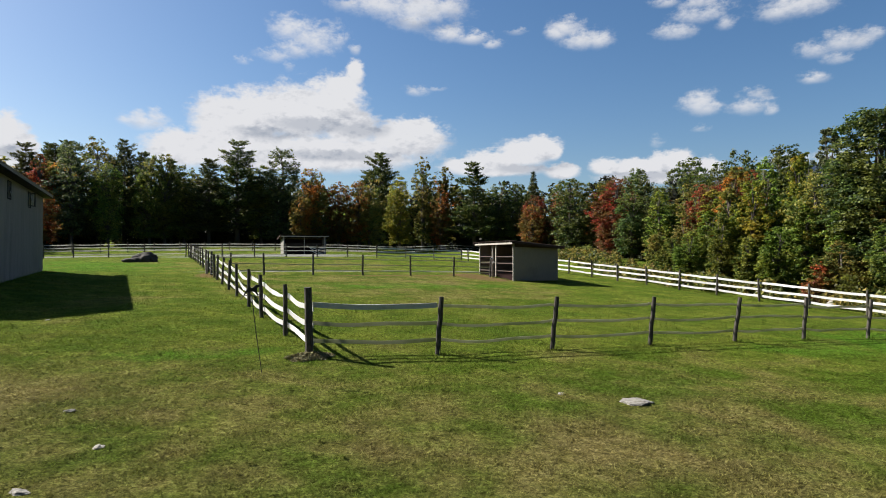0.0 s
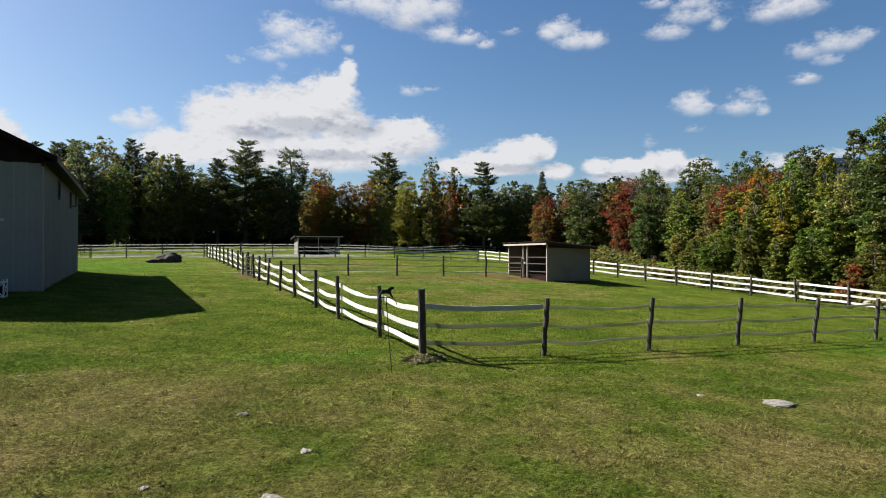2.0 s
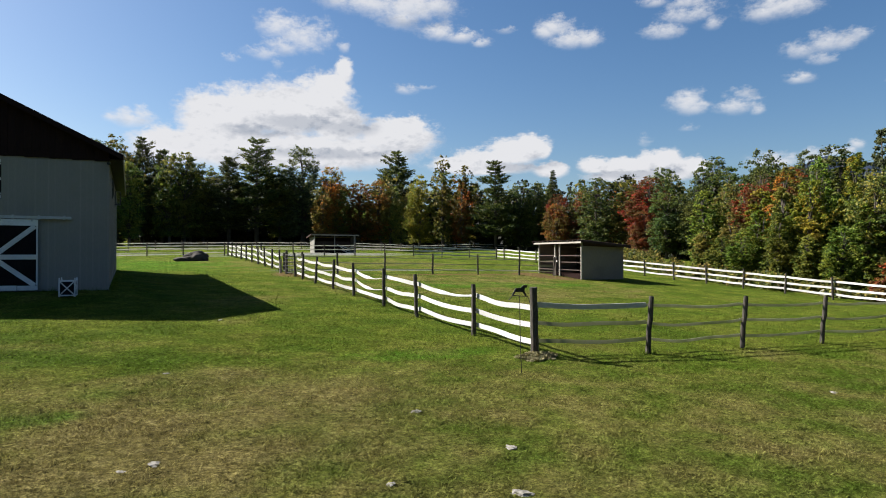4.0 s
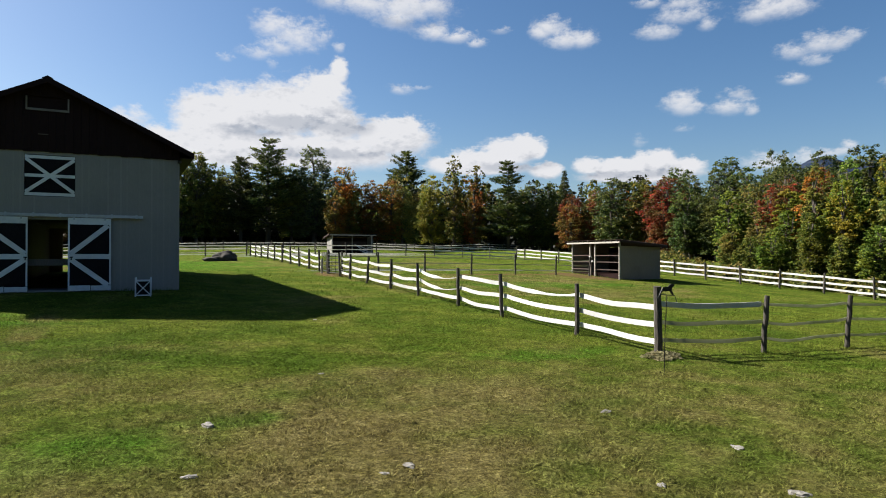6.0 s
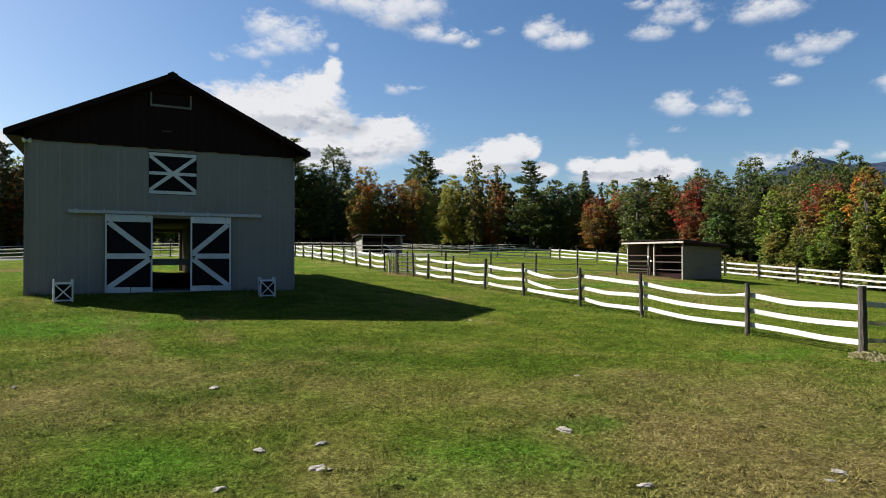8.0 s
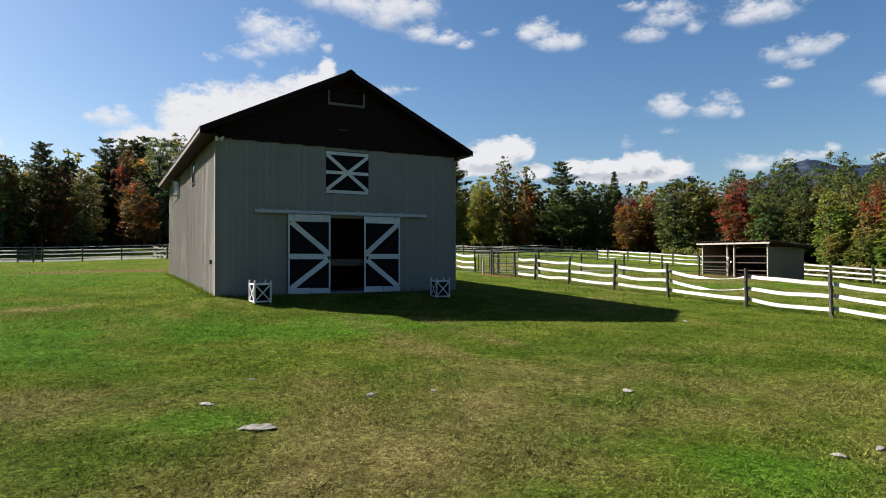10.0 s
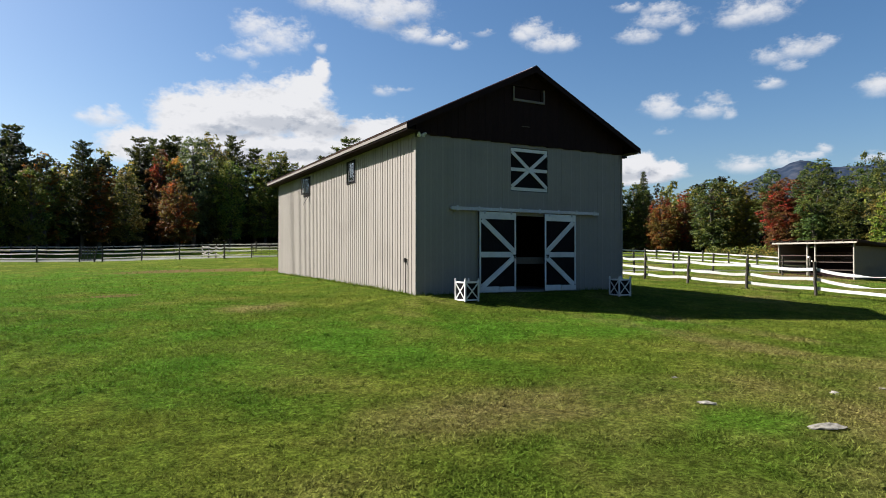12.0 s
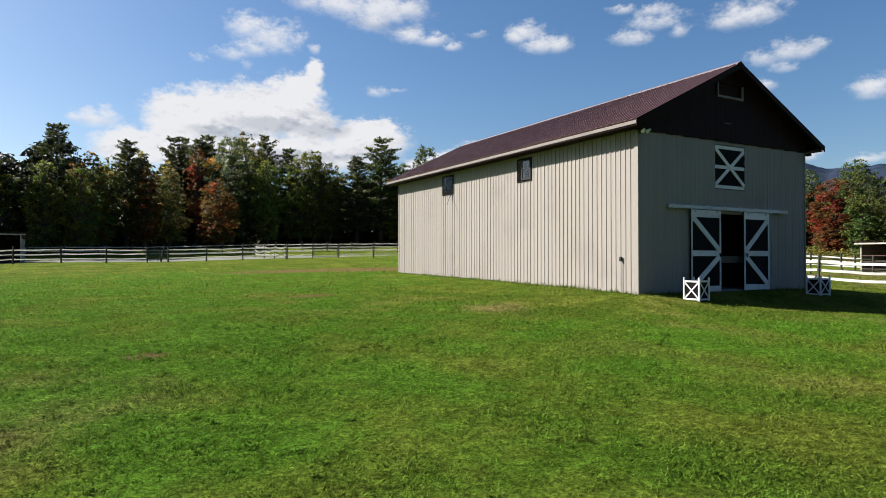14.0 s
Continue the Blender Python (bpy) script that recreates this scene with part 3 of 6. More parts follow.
def wall_mesh(length, z0, z1, thick, holes):
    """A wall along +x from 0 with its face at y 0 and its back at y thick; holes: x0, x1, z0, z1 go through."""
    xs = sorted({0.0, length, *(v for h in holes for v in h[:2])})
    zs = sorted({z0, z1, *(v for h in holes for v in h[2:])})
    bm = bmesh.new()
    for xa, xb in zip(xs, xs[1:]):
        for za, zb in zip(zs, zs[1:]):
            if not any(h[0] <= xa and xb <= h[1] and h[2] <= za and zb <= h[3] for h in holes):
                box(bm, xa, xb, 0, thick, za, zb)
    bmesh.ops.remove_doubles(bm, verts=bm.verts, dist=1e-4)
    twins = {}
    for f in bm.faces:
        twins.setdefault(tuple(round(v, 3) for v in f.calc_center_median()), []).append(f)
    bmesh.ops.delete(bm, geom=[f for fs in twins.values() if len(fs) > 1 for f in fs], context="FACES")
    return bm


# ---- ground and distance ----
def build_ground():
    n = 300
    s = np.linspace(-1, 1, n)
    warp = 55 * s + 3600 * np.sign(s) * np.abs(s) ** 9
    X, Y = np.meshgrid(12 + warp, 5 + warp, indexing="ij")
    Z = ground_z(X, Y)
    near = np.exp(-(((X - 8) / 45) ** 2 + ((Y + 8) / 45) ** 2))
    Z = Z + near * 0.010 * (np.sin(X * 1.7 + np.sin(Y * 1.1) * 1.4) * np.sin(Y * 1.9 + X * 0.6) + 0.6 * np.sin(X * 3.9 + 1.3 * Y) * np.sin(Y * 3.1 - X))
    verts = np.stack([X, Y, Z], -1).reshape(-1, 3)
    i = np.arange(n * n).reshape(n, n)
    faces = np.stack([i[:-1, :-1], i[1:, :-1], i[1:, 1:], i[:-1, 1:]], -1).reshape(-1, 4)
    me = bpy.data.meshes.new("ground")
    me.from_pydata(verts.tolist(), [], faces.tolist())
    me.polygons.foreach_set("use_smooth", [True] * len(me.polygons))
    me.materials.append(M_GROUND)
    tagged(new("ground", me), "rolling mown lawn and paddock grass with dry brown patches", "ground", kind="structure")


build_ground()


def build_mountain():
    """A long wooded ridge with a main summit and shoulders."""
    nx, ny = 260, 26
    rng = np.random.default_rng(5)
    bm_v, faces = [], []
    for i in range(nx):
        a = i / (nx - 1) * 70 + 28
        d = a - 58.6
        rise = (7.5 - 0.46 * (math.sqrt(d * d + 0.8) - 0.89) if d < 0 else 7.5 - 0.85 * (1 - math.exp(-d * d / 3.0)) + 0.016 * d * d * math.exp(-d / 9))
        rise = max(3.5, rise) + 0.10 * noise.noise((a * 0.9, 0, 0)) + 0.06 * noise.noise((a * 3.1, 4, 0)) + 0.05 * noise.noise((a * 7.7, 1, 0))
        crest = 3200 * math.tan(radians(rise))
        for j in range(ny):
            r = 2300 + j * 45
            t = j / (ny - 1)
            h = crest * (math.sin(min(1, t * 1.25) * math.pi / 2) ** 1.3 if t < 0.8 else 1 - 3 * (t - 0.8) ** 2)
            h += (1 - t) * 6 * noise.noise((a * 1.4, j * 0.35, 9)) + 2 * noise.noise((a * 4, j * 0.9, 2)) * (1 - t)
            bm_v.append((r * math.sin(radians(a)), -20 + r * math.cos(radians(a)), h))
    for i in range(nx - 1):
        for j in range(ny - 1):
            k = i * ny + j
            faces.append((k, k + 1, k + ny + 1, k + ny))
    me = bpy.data.meshes.new("mountain")
    me.from_pydata(bm_v, [], faces)
    me.polygons.foreach_set("use_smooth", [True] * len(faces))
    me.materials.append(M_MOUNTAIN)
    tagged(new("backdrop", me), "distant wooded mountain ridge behind the trees, tinted blue for haze", "mountain", kind="structure")


build_mountain()


# ---- barn ----
RIDGE_X, RIDGE_Z = 4.05, 7.18
SLOPE = (RIDGE_Z - 4.94) / 4.55


def roof_z(x):
    return RIDGE_Z - SLOPE * abs(x - RIDGE_X)


def x_boards(parent, w, h, kind, depth, edge=0.13, y=-0.02):
    """White boards nailed on a dark door leaf of w by h: the frame, a middle rail and slanting braces, each board a part."""
    def add(a, b, wide, lift=0.0):
        bm = beam(bmesh.new(), (a[0], y - lift, a[1]), (b[0], y - lift, b[1]), wide, depth)
        part("trim_board", bm, M_WHITE, parent)
    thin = 0.05
    if kind == "loft":
        add((0, h - edge / 2), (w, h - edge / 2), edge * 0.8)
        add((0, edge / 2), (w, edge / 2), edge * 0.8)
        add((0, h / 2), (w, h / 2), edge * 0.8, 0.004)
        add((edge * 0.2, edge), (w - edge * 0.2, h - edge), edge * 0.85, 0.012)
        add((edge * 0.2, h - edge), (w - edge * 0.2, edge), edge * 0.85, 0.02)
        return
    add((0, h - 0.11), (w, h - 0.11), 0.22)
    add((0, 0.09), (w * 0.52, 0.09), 0.18)
    add((w * 0.535, 0.085), (w, 0.085), 0.165)
    add((0, h * 0.47), (w, h * 0.47), 0.17)
    add((thin / 2, 0.18), (thin / 2, h - 0.22), thin, 0.003)
    add((w - thin / 2, 0.18), (w - thin / 2, h - 0.22), thin, 0.003)
    out, inn = (0.09, w - 0.07) if kind == "left" else (w - 0.09, 0.07)
    add((out, h - 0.24), (inn, h * 0.47 + 0.09), 0.16, 0.010)
    add((out, 0.17), (inn, h * 0.47 - 0.09), 0.16, 0.010)


def build_barn():
    barn = thing("barn", 0, 0, 0, "two-storey grey board-and-batten barn with brown gable and metal roof", "barn")
    W, L = BARN_W, BARN_L
    low, t = -0.45, 0.15
    # walls
    front_holes = [(2.85, 5.25, 0.03, 2.45), (3.36, 4.83, 3.23, 4.63)]
    side_holes = [(4.98, 5.75, 3.86, 4.60), (10.45, 11.35, 3.86, 4.60)]
    back_holes = [(3.3, 5.6, 0.10, 2.5)]
    front = part("wall", wall_mesh(W, low, EAVE, t, front_holes), M_SIDING, barn, "grey painted front wall")
    left = part("wall", wall_mesh(L - 2 * t - 0.004, low, 4.98, t, [(L - t - b, L - t - a, c, d) for a, b, c, d in side_holes]), M_SIDING, barn)
    left.matrix_basis = pose(0, L - t - 0.002, 0, 0, 0, -90)
    right = part("wall", wall_mesh(L - 2 * t - 0.004, low, 4.98, t, [(a - t, b - t, c, d) for a, b, c, d in side_holes]), M_SIDING, barn)
    right.matrix_basis = pose(W, t + 0.002, 0, 0, 0, 90)
    back = part("wall", wall_mesh(W, low, EAVE, t, back_holes), M_SIDING, barn)
    back.matrix_basis = pose(0, L - t, 0)
    # gables: dark boards side by side, left open for the vent
    def prism(pts, y0, y1):
        bm = bmesh.new()
        a = [bm.verts.new((x, y0, z)) for x, z in pts]
        b = [bm.verts.new((x, y1, z)) for x, z in pts]
        bm.faces.new(a); bm.faces.new(b[::-1])
        for k in range(len(pts)):
            q = (k + 1) % len(pts)
            bm.faces.new((a[q], a[k], b[k], b[q]))
        bmesh.ops.recalc_face_normals(bm, faces=bm.faces)
        return bm
    zl, d, nb = EAVE - 0.02, 0.07, 34
    for y0, y1 in ((-0.05, 0.12), (L - 0.12, L + 0.05)):
        part("gable_backing", prism([(0.0, zl), (W, zl), (W, roof_z(W) - 0.1), (RIDGE_X, RIDGE_Z - 0.1), (0.0, roof_z(0) - 0.1)], (y0 + y1) / 2 + 0.002, (y0 + y1) / 2 + 0.03), M_GABLE, barn)
        for k in range(nb):
            xa, xb = -0.03 + k * (W + 0.06) / nb, -0.03 + (k + 1) * (W + 0.06) / nb - 0.006
            za, zb, mid = roof_z(xa) - d, roof_z(xb) - d, (k + 0.5) * (W + 0.06) / nb - 0.03
            lo = zl + 0.012 * math.sin(k * 2.1)
            ya, yb = (y0, y0 + 0.08) if y0 < 1 else (y1 - 0.08, y1)
            if 3.45 < mid < 4.60:
                part("gable_board", prism([(xa, lo), (xb, lo), (xb, 6.17), (xa, 6.17)], ya, yb), M_GABLE, barn)
                if min(za, zb) > 6.6:
                    part("gable_board", prism([(xa, 6.58), (xb, 6.58), (xb, zb), (xa, za)], ya, yb), M_GABLE, barn)
            else:
                part("gable_board", prism([(xa, lo), (xb, lo), (xb, zb), (xa, za)], ya, yb), M_GABLE, barn)
    # flat dark panel stands in for the shade inside the open vent
    vent = part("gable_vent", boxes((3.455, 4.595, 0.015, 0.03, 6.175, 6.575)), M_GABLE, barn, "near-black panel for the shade in the vent opening")
    part("vent_frame", boxes((3.40, 4.65, -0.09, -0.05, 6.10, 6.17)), M_FASCIA, vent)
    part("vent_frame", boxes((3.40, 3.45, -0.09, -0.05, 6.173, 6.56)), M_FASCIA, vent)
    part("vent_frame", boxes((4.60, 4.65, -0.09, -0.05, 6.173, 6.56)), M_FASCIA, vent)
    part("bracket", boxes((3.75, 4.05, -0.075, -0.05, 5.30, 5.325)), M_OLDWOOD, barn)
    # battens
    bat = mesh_of(boxes((-0.026, 0.026, -0.026, 0.0, 0, 1.0)), "batten", M_SIDING)
    def batten(x, y, z0, z1, rz, proud=0.55):
        share("batten", bat, barn, Matrix.LocRotScale((x, y, z0), Euler((0, 0, radians(rz))), (1, proud, z1 - z0)))
    for holes, side in ((side_holes, 0), (side_holes, 1)):
        k = 0
        y = 0.10
        while y < L:
            segs = [(low, 4.97)]
            for a, b, c, d in holes:
                if a - 0.05 < y < b + 0.05:
                    segs = [(low, c - 0.06), (d + 0.06, 4.97)]
            for a, b in segs:
                batten(0 if side == 0 else W, y, a, b, -90 if side == 0 else 90)
            y += 0.1975
    x = 0.10
    while x < W:
        segs = [(low, EAVE - 0.03)]
        if 2.83 < x < 5.27:
            segs = [(2.48, EAVE - 0.03)]
            if 3.3 < x < 4.9:
                segs = [(2.48, 3.2), (4.66, EAVE - 0.03)]
        for a, b in segs:
            batten(x, 0, a, b, 0, 0.16)
        x += 0.1975
    for cx, cy in ((0, 0), (W, 0)):
        part("corner_board", boxes((cx - 0.028, cx + 0.028, -0.03, 0.10, low, EAVE - 0.03)), M_SIDING, barn)
    # foundation
    part("foundation", boxes((-0.04, W + 0.04, -0.05, L + 0.04, -0.9, -0.02)), M_CONCRETE, barn, "rough concrete footing")
    # roof: ribbed metal sheets
    y0, y1 = -0.42, L + 0.42
    half = RIDGE_X + 0.50
    run = half / math.cos(math.atan(SLOPE))
    npan = 18
    pw = (y1 - y0) / npan
    bm = bmesh.new()
    prof = []
    for r in range(4):
        c = (r + 0.5) * pw / 4
        prof += [(c - 0.035, 0.0), (c - 0.014, 0.024), (c + 0.014, 0.024), (c + 0.035, 0.0)]
    prof = [(0.0, 0.0)] + prof + [(pw - 0.002, 0.0)]
    top = [[bm.verts.new((s, p, h)) for p, h in prof] for s in (0.0, run)]
    bot = [[bm.verts.new((s, p, -0.03)) for p, h in (prof[0], prof[-1])] for s in (0.0, run)]
    for k in range(len(prof) - 1):
        bm.faces.new((top[0][k], top[1][k], top[1][k + 1], top[0][k + 1]))
    bm.faces.new((bot[0][0], bot[0][1], bot[1][1], bot[1][0]))
    bm.faces.new((top[0][0], bot[0][0], bot[1][0], top[1][0]))
    bm.faces.new((top[0][-1], top[1][-1], bot[1][1], bot[0][1]))
    bm.faces.new([bot[1][0], bot[1][1]] + top[1][::-1])
    bm.faces.new([bot[0][1], bot[0][0]] + top[0])
    bmesh.ops.recalc_face_normals(bm, faces=bm.faces)
    sheet = mesh_of(bm, "roof_sheet", M_ROOF)
    ang = math.degrees(math.atan(SLOPE))
    for k in range(npan):
        share("roof_sheet", sheet, barn, pose(RIDGE_X, y0 + k * pw, RIDGE_Z, 0, ang, 0))
        share("roof_sheet", sheet, barn, Matrix.Translation((RIDGE_X, y0 + (k + 1) * pw, RIDGE_Z)) @ Euler((0, 0, math.pi)).to_matrix().to_4x4() @ Euler((0, radians(ang), 0)).to_matrix().to_4x4())
    # deck under the sheets, ridge cap, fascia and rake boards
    for sgn in (-1, 1):
        bm = bmesh.new()
        ex = RIDGE_X + sgn * (half - 0.03)
        pts = [(RIDGE_X, RIDGE_Z - 0.045), (ex, roof_z(ex) - 0.045), (ex, roof_z(ex) - 0.085), (RIDGE_X, RIDGE_Z - 0.085)]
        a = [bm.verts.new((x, y0 + 0.02, z)) for x, z in pts]
        b = [bm.verts.new((x, y1 - 0.02, z)) for x, z in pts]
        bm.faces.new(a); bm.faces.new(b[::-1])
        for k in range(4):
            q = (k + 1) % 4
            bm.faces.new((a[q], a[k], b[k], b[q]))
        bmesh.ops.recalc_face_normals(bm, faces=bm.faces)
        part("roof_deck", bm, M_GABLE, barn)
        fx = RIDGE_X + sgn * (half - 0.012)
        part("fascia", boxes((min(fx, fx - sgn * 0.025), max(fx, fx - sgn * 0.025), y0, y1, roof_z(fx) - 0.145, roof_z(fx) - 0.05)), M_FASCIA, barn, "weathered pale fascia board")
        part("soffit", boxes((min(sgn * 0.03 + (0 if sgn < 0 else W), fx - sgn * 0.028), max(sgn * 0.03 + (0 if sgn < 0 else W), fx - sgn * 0.028), y0 + 0.03, L + 0.39, roof_z(fx) - 0.19, roof_z(fx) - 0.17)), M_GABLE, barn, "dark boarded soffit")
        for yy in (y0 - 0.02, y1 - 0.005):
            bm = bmesh.new()
            ex2 = RIDGE_X + sgn * half
            pts = [(RIDGE_X, RIDGE_Z - 0.005), (ex2, roof_z(ex2) - 0.005), (ex2, roof_z(ex2) - 0.19), (RIDGE_X, RIDGE_Z - 0.19)]
            a = [bm.verts.new((x, yy, z)) for x, z in pts]
            b = [bm.verts.new((x, yy + 0.028, z)) for x, z in pts]
            bm.faces.new(a); bm.faces.new(b[::-1])
            for k in range(4):
                q = (k + 1) % 4
                bm.faces.new((a[q], a[k], b[k], b[q]))
            bmesh.ops.recalc_face_normals(bm, faces=bm.faces)
            part("rake_board", bm, M_GABLE, barn, "dark brown rake board")
    bm = bmesh.new()
    pts = [(-0.16, -0.06), (0, 0.03), (0.16, -0.06), (0.16, -0.075), (0, 0.012), (-0.16, -0.075)]
    a = [bm.verts.new((RIDGE_X + x, y0 - 0.01, RIDGE_Z + z + 0.012)) for x, z in pts]
    b = [bm.verts.new((RIDGE_X + x, y1 + 0.01, RIDGE_Z + z + 0.012)) for x, z in pts]
    bm.faces.new(a[:3] + a[3:]); bm.faces.new((b[:3] + b[3:])[::-1])
    for k in range(6):
        q = (k + 1) % 6
        bm.faces.new((a[q], a[k], b[k], b[q]))
    bmesh.ops.recalc_face_normals(bm, faces=bm.faces)
    part("ridge_cap", bm, M_RIDGE, barn, "metal ridge cap, paler to suggest a sun glint")
    # inside: slab, loft floor and two rows of stall boards
    part("floor_slab", boxes((t + 0.01, W - t - 0.01, t + 0.01, L - t - 0.01, -0.1, 0.06)), M_CONCRETE, barn, "dusty concrete aisle floor")
    # unseen loft floor, added to keep the aisle below dark
    part("loft_floor", boxes((t + 0.01, W - t - 0.01, t + 0.01, L - t - 0.01, 2.72, 2.86)), M_OLDWOOD, barn)
    for xa, xb in ((2.62, 2.70), (5.75, 5.83)):
        part("stall_wall", boxes((xa, xb, 0.5, L - 0.4, 0.06, 2.72)), M_GABLE, barn, "dark stall boards along the aisle")
    part("door_bar", boxes((2.9, 5.2, 0.17, 0.21, 0.90, 1.12)), M_OLDWOOD, barn, "grey board barring the doorway")
    part("sill", boxes((3.35, 5.55, L - 0.148, L + 0.25, 0.0, 0.098)), M_CONCRETE, barn)
    part("apron", boxes((2.5, 5.9, -0.80, -0.055, -0.4, -0.085), bevel=0.02), M_CONCRETE, barn, "worn concrete apron before the doors")
    # sliding doors on a track
    track = part("door_track", boxes((1.12, 6.93, -0.11, -0.03, 2.56, 2.64), (1.12, 6.93, -0.13, -0.11, 2.55, 2.65)), M_STEEL, barn, "galvanised sliding door track")
    for k in range(8):
        xx = 1.3 + k * 0.77
        part("track_bracket", boxes((xx, xx + 0.06, -0.14, -0.13, 2.53, 2.68)), M_STEEL, track)
    for xa, xb, kind in ((2.12, 3.48, "left"), (4.63, 5.92, "right")):
        leaf = part("sliding_door", boxes((0, xb - xa, 0, 0.04, 0, 2.49)), M_DOOR, barn, "black sliding door leaf with white braces")
        leaf.matrix_basis = pose(xa, -0.085, 0.035)
        x_boards(leaf, xb - xa, 2.49, kind, 0.022, y=-0.012)
        for hx in (0.18, xb - xa - 0.18):
            part("door_hanger", boxes((hx - 0.025, hx + 0.025, -0.045, -0.026, 2.42, 2.55)), M_STEEL, leaf)
        hx = xb - xa - 0.06 if kind == "left" else 0.10
        part("door_latch", boxes((hx - 0.05, hx + 0.05, -0.05, -0.028, 1.13, 1.17), (hx - 0.015, hx + 0.015, -0.06, -0.03, 1.05, 1.17)), M_DARK, leaf)
    loft = part("loft_door", boxes((0, 1.45, 0, 0.04, 0, 1.38)), M_DOOR, barn, "black loft door with white crossed boards")
    loft.matrix_basis = pose(3.37, 0.035, 3.24)
    x_boards(loft, 1.45, 1.38, "loft", 0.02, y=-0.011)
    for hz in (0.98, 0.72, 0.16):
        part("hinge", boxes((1.44, 1.52, -0.03, 0.0, hz, hz + 0.10)), M_DARK, loft)
    # side windows
    for side in (0, 1):
        for k, (a, b, c, d) in enumerate(side_holes):
            win = part("window", boxes((a - 0.05, b + 0.05, 0, 0.05, c - 0.05, c), (a - 0.05, b + 0.05, 0, 0.05, d, d + 0.05), (a - 0.05, a, 0, 0.05, c + 0.001, d - 0.001), (b, b + 0.05, 0, 0.05, c + 0.001, d - 0.001)), M_DOOR, barn, "small dark-framed window")
            win.matrix_basis = (Matrix.Translation((-0.026, 0, 0)) @ Matrix(((0, 1, 0, 0), (1, 0, 0, 0), (0, 0, 1, 0), (0, 0, 0, 1)))) if side == 0 else (Matrix.Translation((W + 0.026, 0, 0)) @ Matrix(((0, -1, 0, 0), (1, 0, 0, 0), (0, 0, 1, 0), (0, 0, 0, 1))))
            w2 = (b - a) * (0.62 if k == 0 else 0.5)
            sash = part("sash", boxes((0, 0.05, 0, 0.035, 0, d - c - 0.02), (w2 - 0.05, w2, 0, 0.035, 0, d - c - 0.02), (0.051, w2 - 0.051, 0, 0.035, 0, 0.05), (0.051, w2 - 0.051, 0, 0.035, d - c - 0.07, d - c - 0.02)), M_DARK, win)
            sash.matrix_basis = pose(a + 0.01, 0.0, c + 0.01, 0, 0, -5 if k == 0 else -38)
            part("pane", boxes((0.051, w2 - 0.051, 0.012, 0.018, 0.051, d - c - 0.071)), M_GLASS, win).matrix_basis = sash.matrix_basis
    # small fittings
    lamp = part("flood_lamp", boxes((-0.07, 0.07, -0.16, -0.05, 4.60, 4.72), bevel=0.015), M_DARK, barn)
    lamp.matrix_basis = pose(0.0, 0, 0.02)
    lamp2 = part("flood_lamp", boxes((-0.06, 0.06, -0.22, -0.06, 4.60, 4.70), bevel=0.015), M_DARK, barn)
    lamp2.matrix_basis = pose(W + 0.02, 0, 0.0)
    outlet = part("outlet_box", boxes((-0.085, -0.02, 0.59, 0.665, 0.97, 1.10), bevel=0.006), M_DARK, barn, "small dark outlet box")
    part("conduit", rod(bmesh.new(), [(-0.04, 0.627, 0.975), (-0.04, 0.63, 0.4), (-0.04, 0.627, -0.4)], [0.012] * 3, 7), M_FASCIA, outlet)
    for bx, by in ((-0.02, -0.24), (0.14, -0.27)):
        bm = bmesh.new()
        bmesh.ops.create_cone(bm, cap_ends=True, segments=12, radius1=0.062, radius2=0.028, depth=0.13, matrix=Matrix.Translation((bx, by, 4.66)) @ Euler((radians(62), 0, radians(-25 if bx < 0 else 20))).to_matrix().to_4x4())
        part("lamp_head", bm, M_WHITE, lamp, "white flood lamp head")
    # stay of the open far casement
    part("window_stay", rod(bmesh.new(), [(-0.03, 10.62, 3.80), (-0.20, 10.50, 3.60), (-0.34, 10.40, 3.34)], [0.014, 0.012, 0.010], 6), M_DARK, barn)
    return barn


def glass_material():
    mt, nt = material("window_glass")
    n = Nodes(nt)
    b = n.add("ShaderNodeBsdfPrincipled")
    b.inputs["Base Color"].default_value = (0.9, 0.93, 0.95, 1)
    b.inputs["Roughness"].default_value = 0.06
    b.inputs["Transmission Weight"].default_value = 1.0
    b.inputs["IOR"].default_value = 1.45
    n.out(b.outputs[0])
    return mt


M_GLASS = glass_material()
build_barn()


